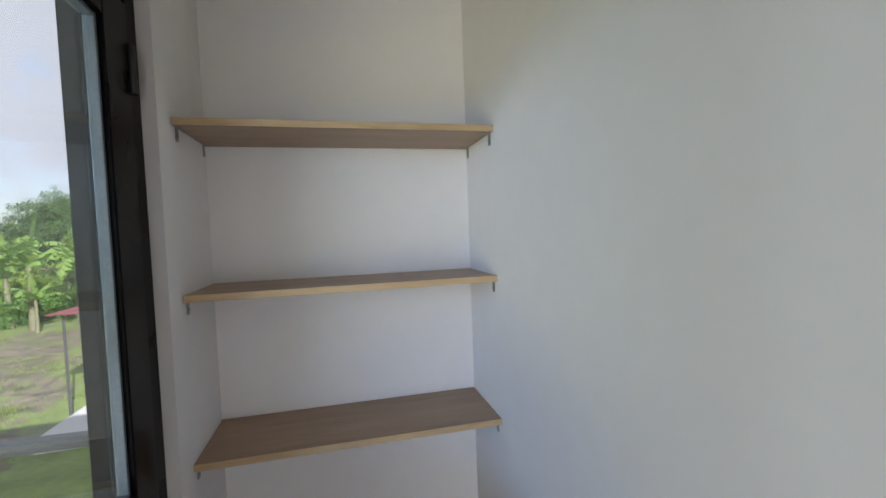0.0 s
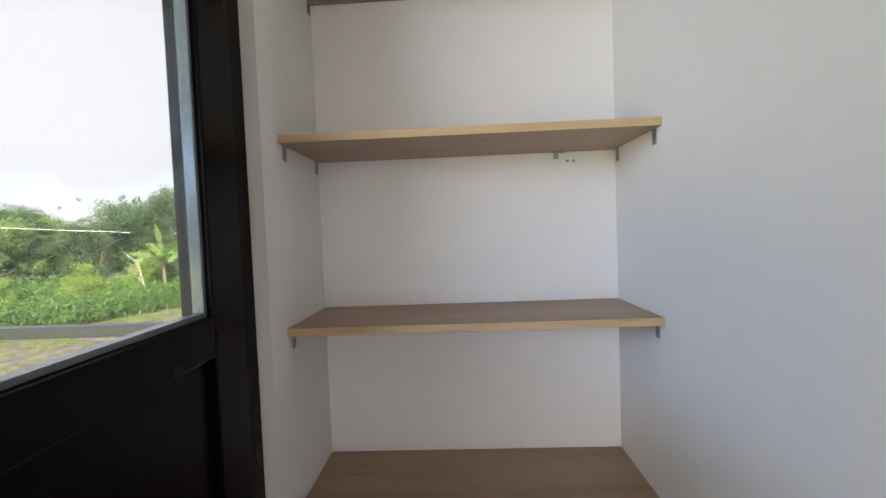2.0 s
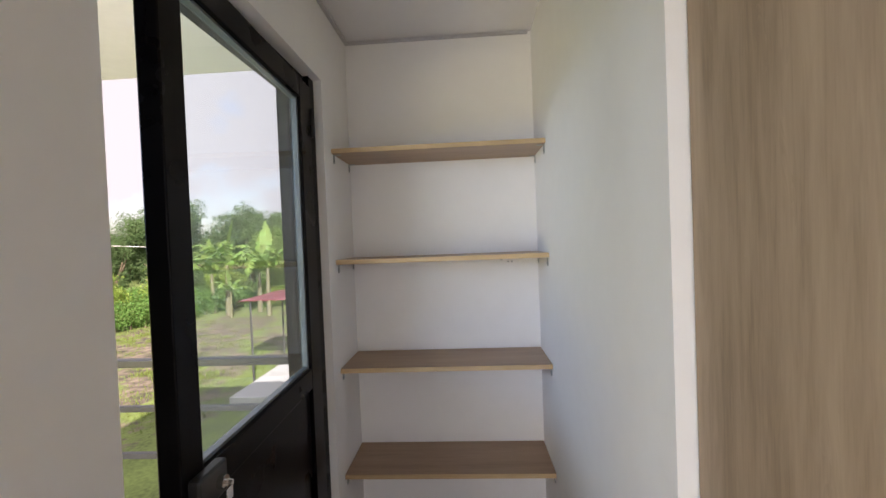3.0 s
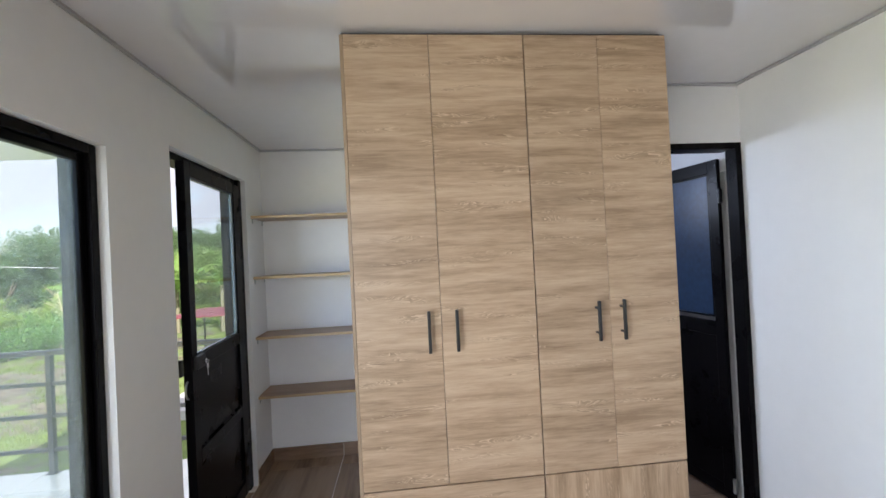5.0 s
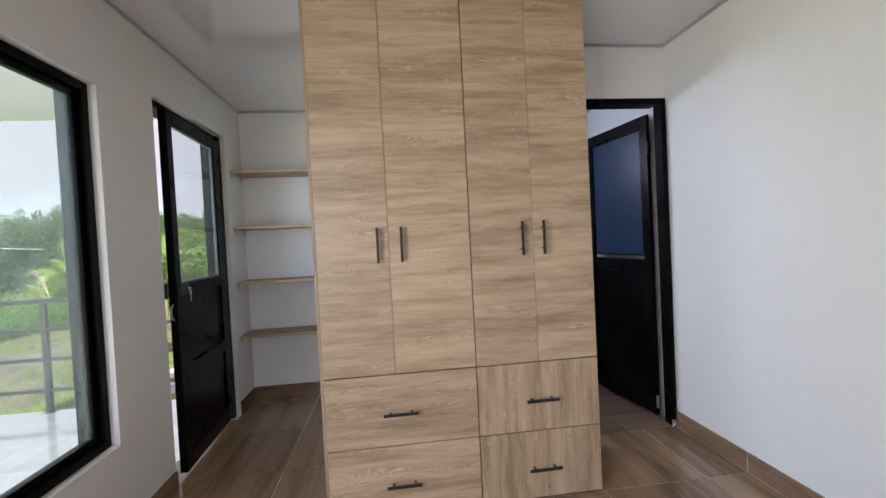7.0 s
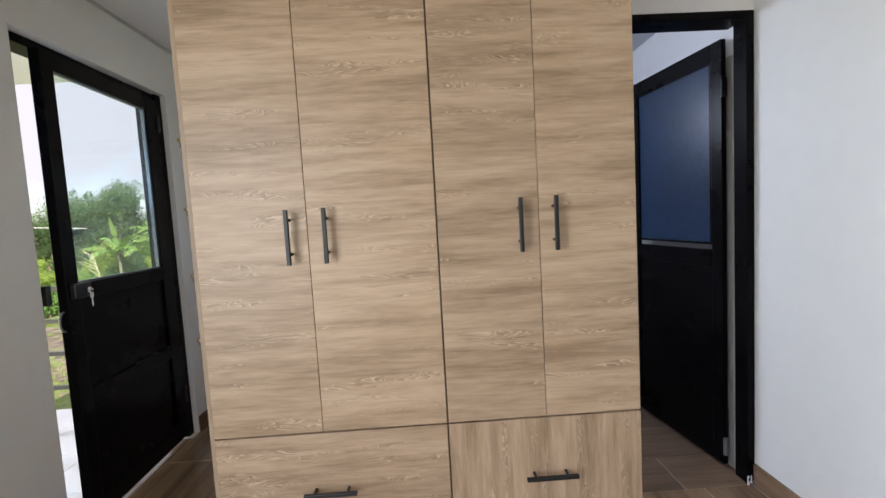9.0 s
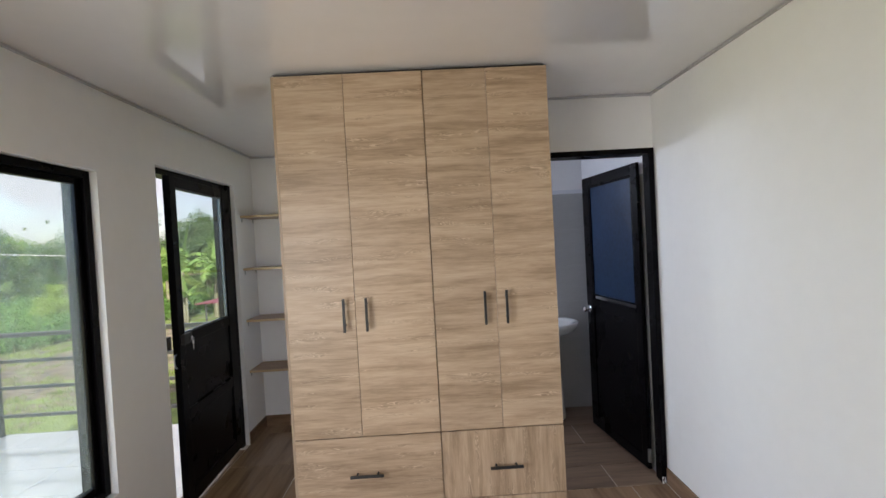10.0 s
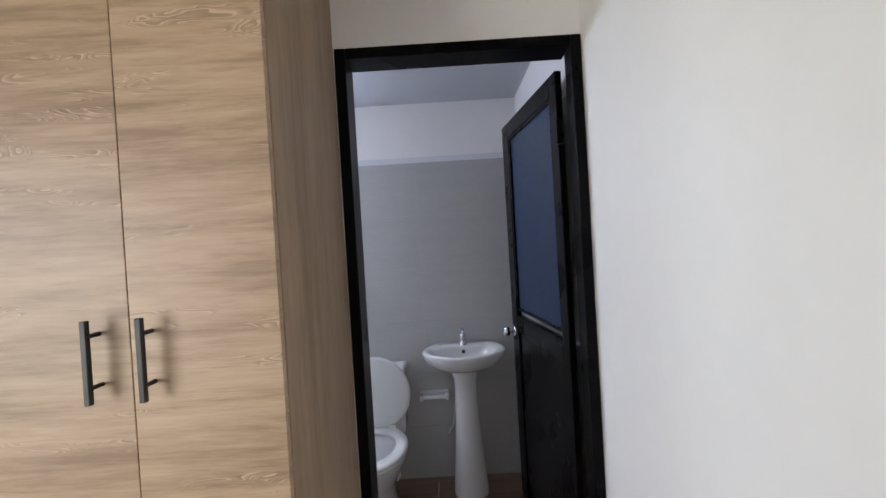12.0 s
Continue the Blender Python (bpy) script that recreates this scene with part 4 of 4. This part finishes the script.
# ---- skirting, tiles ----


def tile_at(name, x0, x1, y0, y1, z0, z1, material, parent):
    """One tile with its own centre as origin and a slightly eased edge."""
    cx, cy, cz = (x0 + x1) / 2, (y0 + y1) / 2, (z0 + z1) / 2
    ob = part(name, boxes((x0 - cx, x1 - cx, y0 - cy, y1 - cy, z0 - cz, z1 - cz)), material, parent)
    ob.location = (cx, cy, cz)
    return ob


floor = bpy.data.objects["floor"]
XJ = [0.0] + [0.538 + 0.548 * k for k in range(5)] + [RIGHT - 0.012]
YJ = [REAR] + [0.006 + 0.545 * k for k in range(-6, 2)]
J = 0.0028


def lay(parent, name, xs, ys, z0, z1, material):
    for x0, x1 in zip(xs, xs[1:]):
        for y0, y1 in zip(ys, ys[1:]):
            if x1 - x0 > 0.02 and y1 - y0 > 0.02:
                tile_at(name, x0 + J, x1 - J, y0 + J, y1 - J, z0, z1, material, parent)


lay(floor, "floor_tile", XJ, YJ, -0.0028, 0.0, FLOOR_TILE)
lay(floor, "floor_tile", [0.0, 0.538, 0.832], [0.551, 1.096, 1.641, BACK], -0.0028, 0.0, FLOOR_TILE)
tile_at("threshold_tile", -0.149, -0.002, 0.496, 1.366, -0.0028, 0.0, FLOOR_TILE, floor)
rowy = [0.551, 0.805, 1.112, 1.422, 1.728, BACK]
for i, (y0, y1) in enumerate(zip(rowy, rowy[1:])):
    xs = [0.93] + [x for x in [2.645 + (0.0 if i % 2 == 0 else -0.278) + 0.568 * k for k in range(-4, 2)] if 0.96 < x < RIGHT - 0.03] + [RIGHT]
    lay(floor, "bathroom_tile", xs, [y0, y1], -0.0028, 0.0, BATH_TILE)

skirt = thing("baseboard", pose(0, 0, 0), "skirting of brown wood-look tiles with pale joints", "baseboard", kind="structure")
part("joint", boxes((RIGHT - 0.0095, RIGHT - 0.0005, REAR, FRONT - 0.008, 0.0005, 0.098), (0.0005, 0.0095, REAR, D1[0], 0.0005, 0.098), (0.0005, 0.006, D1[1], BACK, 0.0005, 0.098), (0.006, 0.826, BACK - 0.006, BACK - 0.0005, 0.0005, 0.098), (0.826, 0.8315, FRONT, BACK - 0.006, 0.0005, 0.098)), GROUT, skirt)
for y0, y1 in zip(YJ, YJ[1:]):
    tile_at("skirting_tile", RIGHT - 0.011, RIGHT - 0.001, y0 + 0.0022, min(y1, FRONT - 0.008) - 0.0022, 0.001, 0.100, SKIRT_TILE, skirt)
    if y0 < D1[0]:
        tile_at("skirting_tile", 0.001, 0.011, y0 + 0.0022, min(y1, D1[0]) - 0.0022, 0.001, 0.100, SKIRT_TILE, skirt)
tile_at("skirting_tile", 0.001, 0.011, D1[1] + 0.001, BACK - 0.012, 0.001, 0.100, SKIRT_TILE, skirt)
for x0, x1 in ((0.001, 0.538), (0.541, 0.820)):
    tile_at("skirting_tile", x0, x1, BACK - 0.011, BACK - 0.001, 0.001, 0.100, SKIRT_TILE_X, skirt)
for y0, y1 in ((FRONT + 0.001, 1.094), (1.098, 1.639), (1.643, BACK - 0.012)):
    tile_at("skirting_tile", 0.821, 0.831, y0, y1, 0.001, 0.100, SKIRT_TILE, skirt)

# bathroom walls: tiled to shoulder height, painted above
bwall = structure("wall_bathroom_lining", boxes((1.61, RIGHT - 0.007, 1.7835, BACK - 0.0005, 0.0, 1.9448), (0.93, 1.61, 1.7835, BACK - 0.0005, 0.0, 1.62), (RIGHT - 0.007, RIGHT - 0.0005, FRONT + 0.112, BACK - 0.001, 0.0, 1.9448)), WALL_GROUT, "pale grey tiled bathroom wall", "wall")
for k in range(6):
    z0, z1 = 1.945 - 0.3245 * (k + 1), 1.945 - 0.3245 * k
    z0 = max(z0, 0.001)
    for x0, x1 in zip([0.931, 1.13, 1.73, 2.33, RIGHT - 0.011][0:], [1.13, 1.73, 2.33, RIGHT - 0.011]):
        if k == 0 and x1 < 1.8:
            continue
        tile_at("wall_tile", x0 + 0.0008, x1 - 0.0008, 1.7805, 1.7834, z0 + 0.0008, z1 - 0.0008, WALL_TILE, bwall)
    for y0, y1 in ((FRONT + 0.113, 1.18), (1.18, 1.78)):
        tile_at("wall_tile", RIGHT - 0.0098, RIGHT - 0.0071, y0 + 0.0008, y1 - 0.0008, z0 + 0.0008, z1 - 0.0008, WALL_TILE, bwall)
structure("bathroom_upper_wall", boxes((1.61, RIGHT - 0.005, 1.786, BACK - 0.0005, 1.9455, 1.98), bevel=0), BATH_PAINT, "white painted band above the bathroom tiles", "wall")

# ceiling edge moulding
structure("trim", boxes((0.0005, 0.014, REAR, BACK - 0.0005, CEIL - 0.012, CEIL - 0.0005), (RIGHT - 0.014, RIGHT - 0.0005, REAR, FRONT - 0.0005, CEIL - 0.012, CEIL - 0.0005), (0.014, 0.818, BACK - 0.014, BACK - 0.0005, CEIL - 0.012, CEIL - 0.0005), (2.165, RIGHT - 0.014, FRONT - 0.014, FRONT - 0.0005, CEIL - 0.012, CEIL - 0.0005)), mat("grey_moulding", (0.46, 0.45, 0.47), 0.4), "thin grey plastic moulding at the ceiling edge", "trim")

# balcony tiles
bal = bpy.data.objects["balcony_floor"]
lay(bal, "balcony_tile", [-2.6 + 0.4 * k for k in range(7)] + [-0.151], [REAR, -2.67, -2.27, -1.87, -1.47, -1.07, -0.67, -0.27, 0.13, 0.53, 0.93, 1.33, 1.73, 2.05], -0.0339, -0.030, BALCONY_TILE)
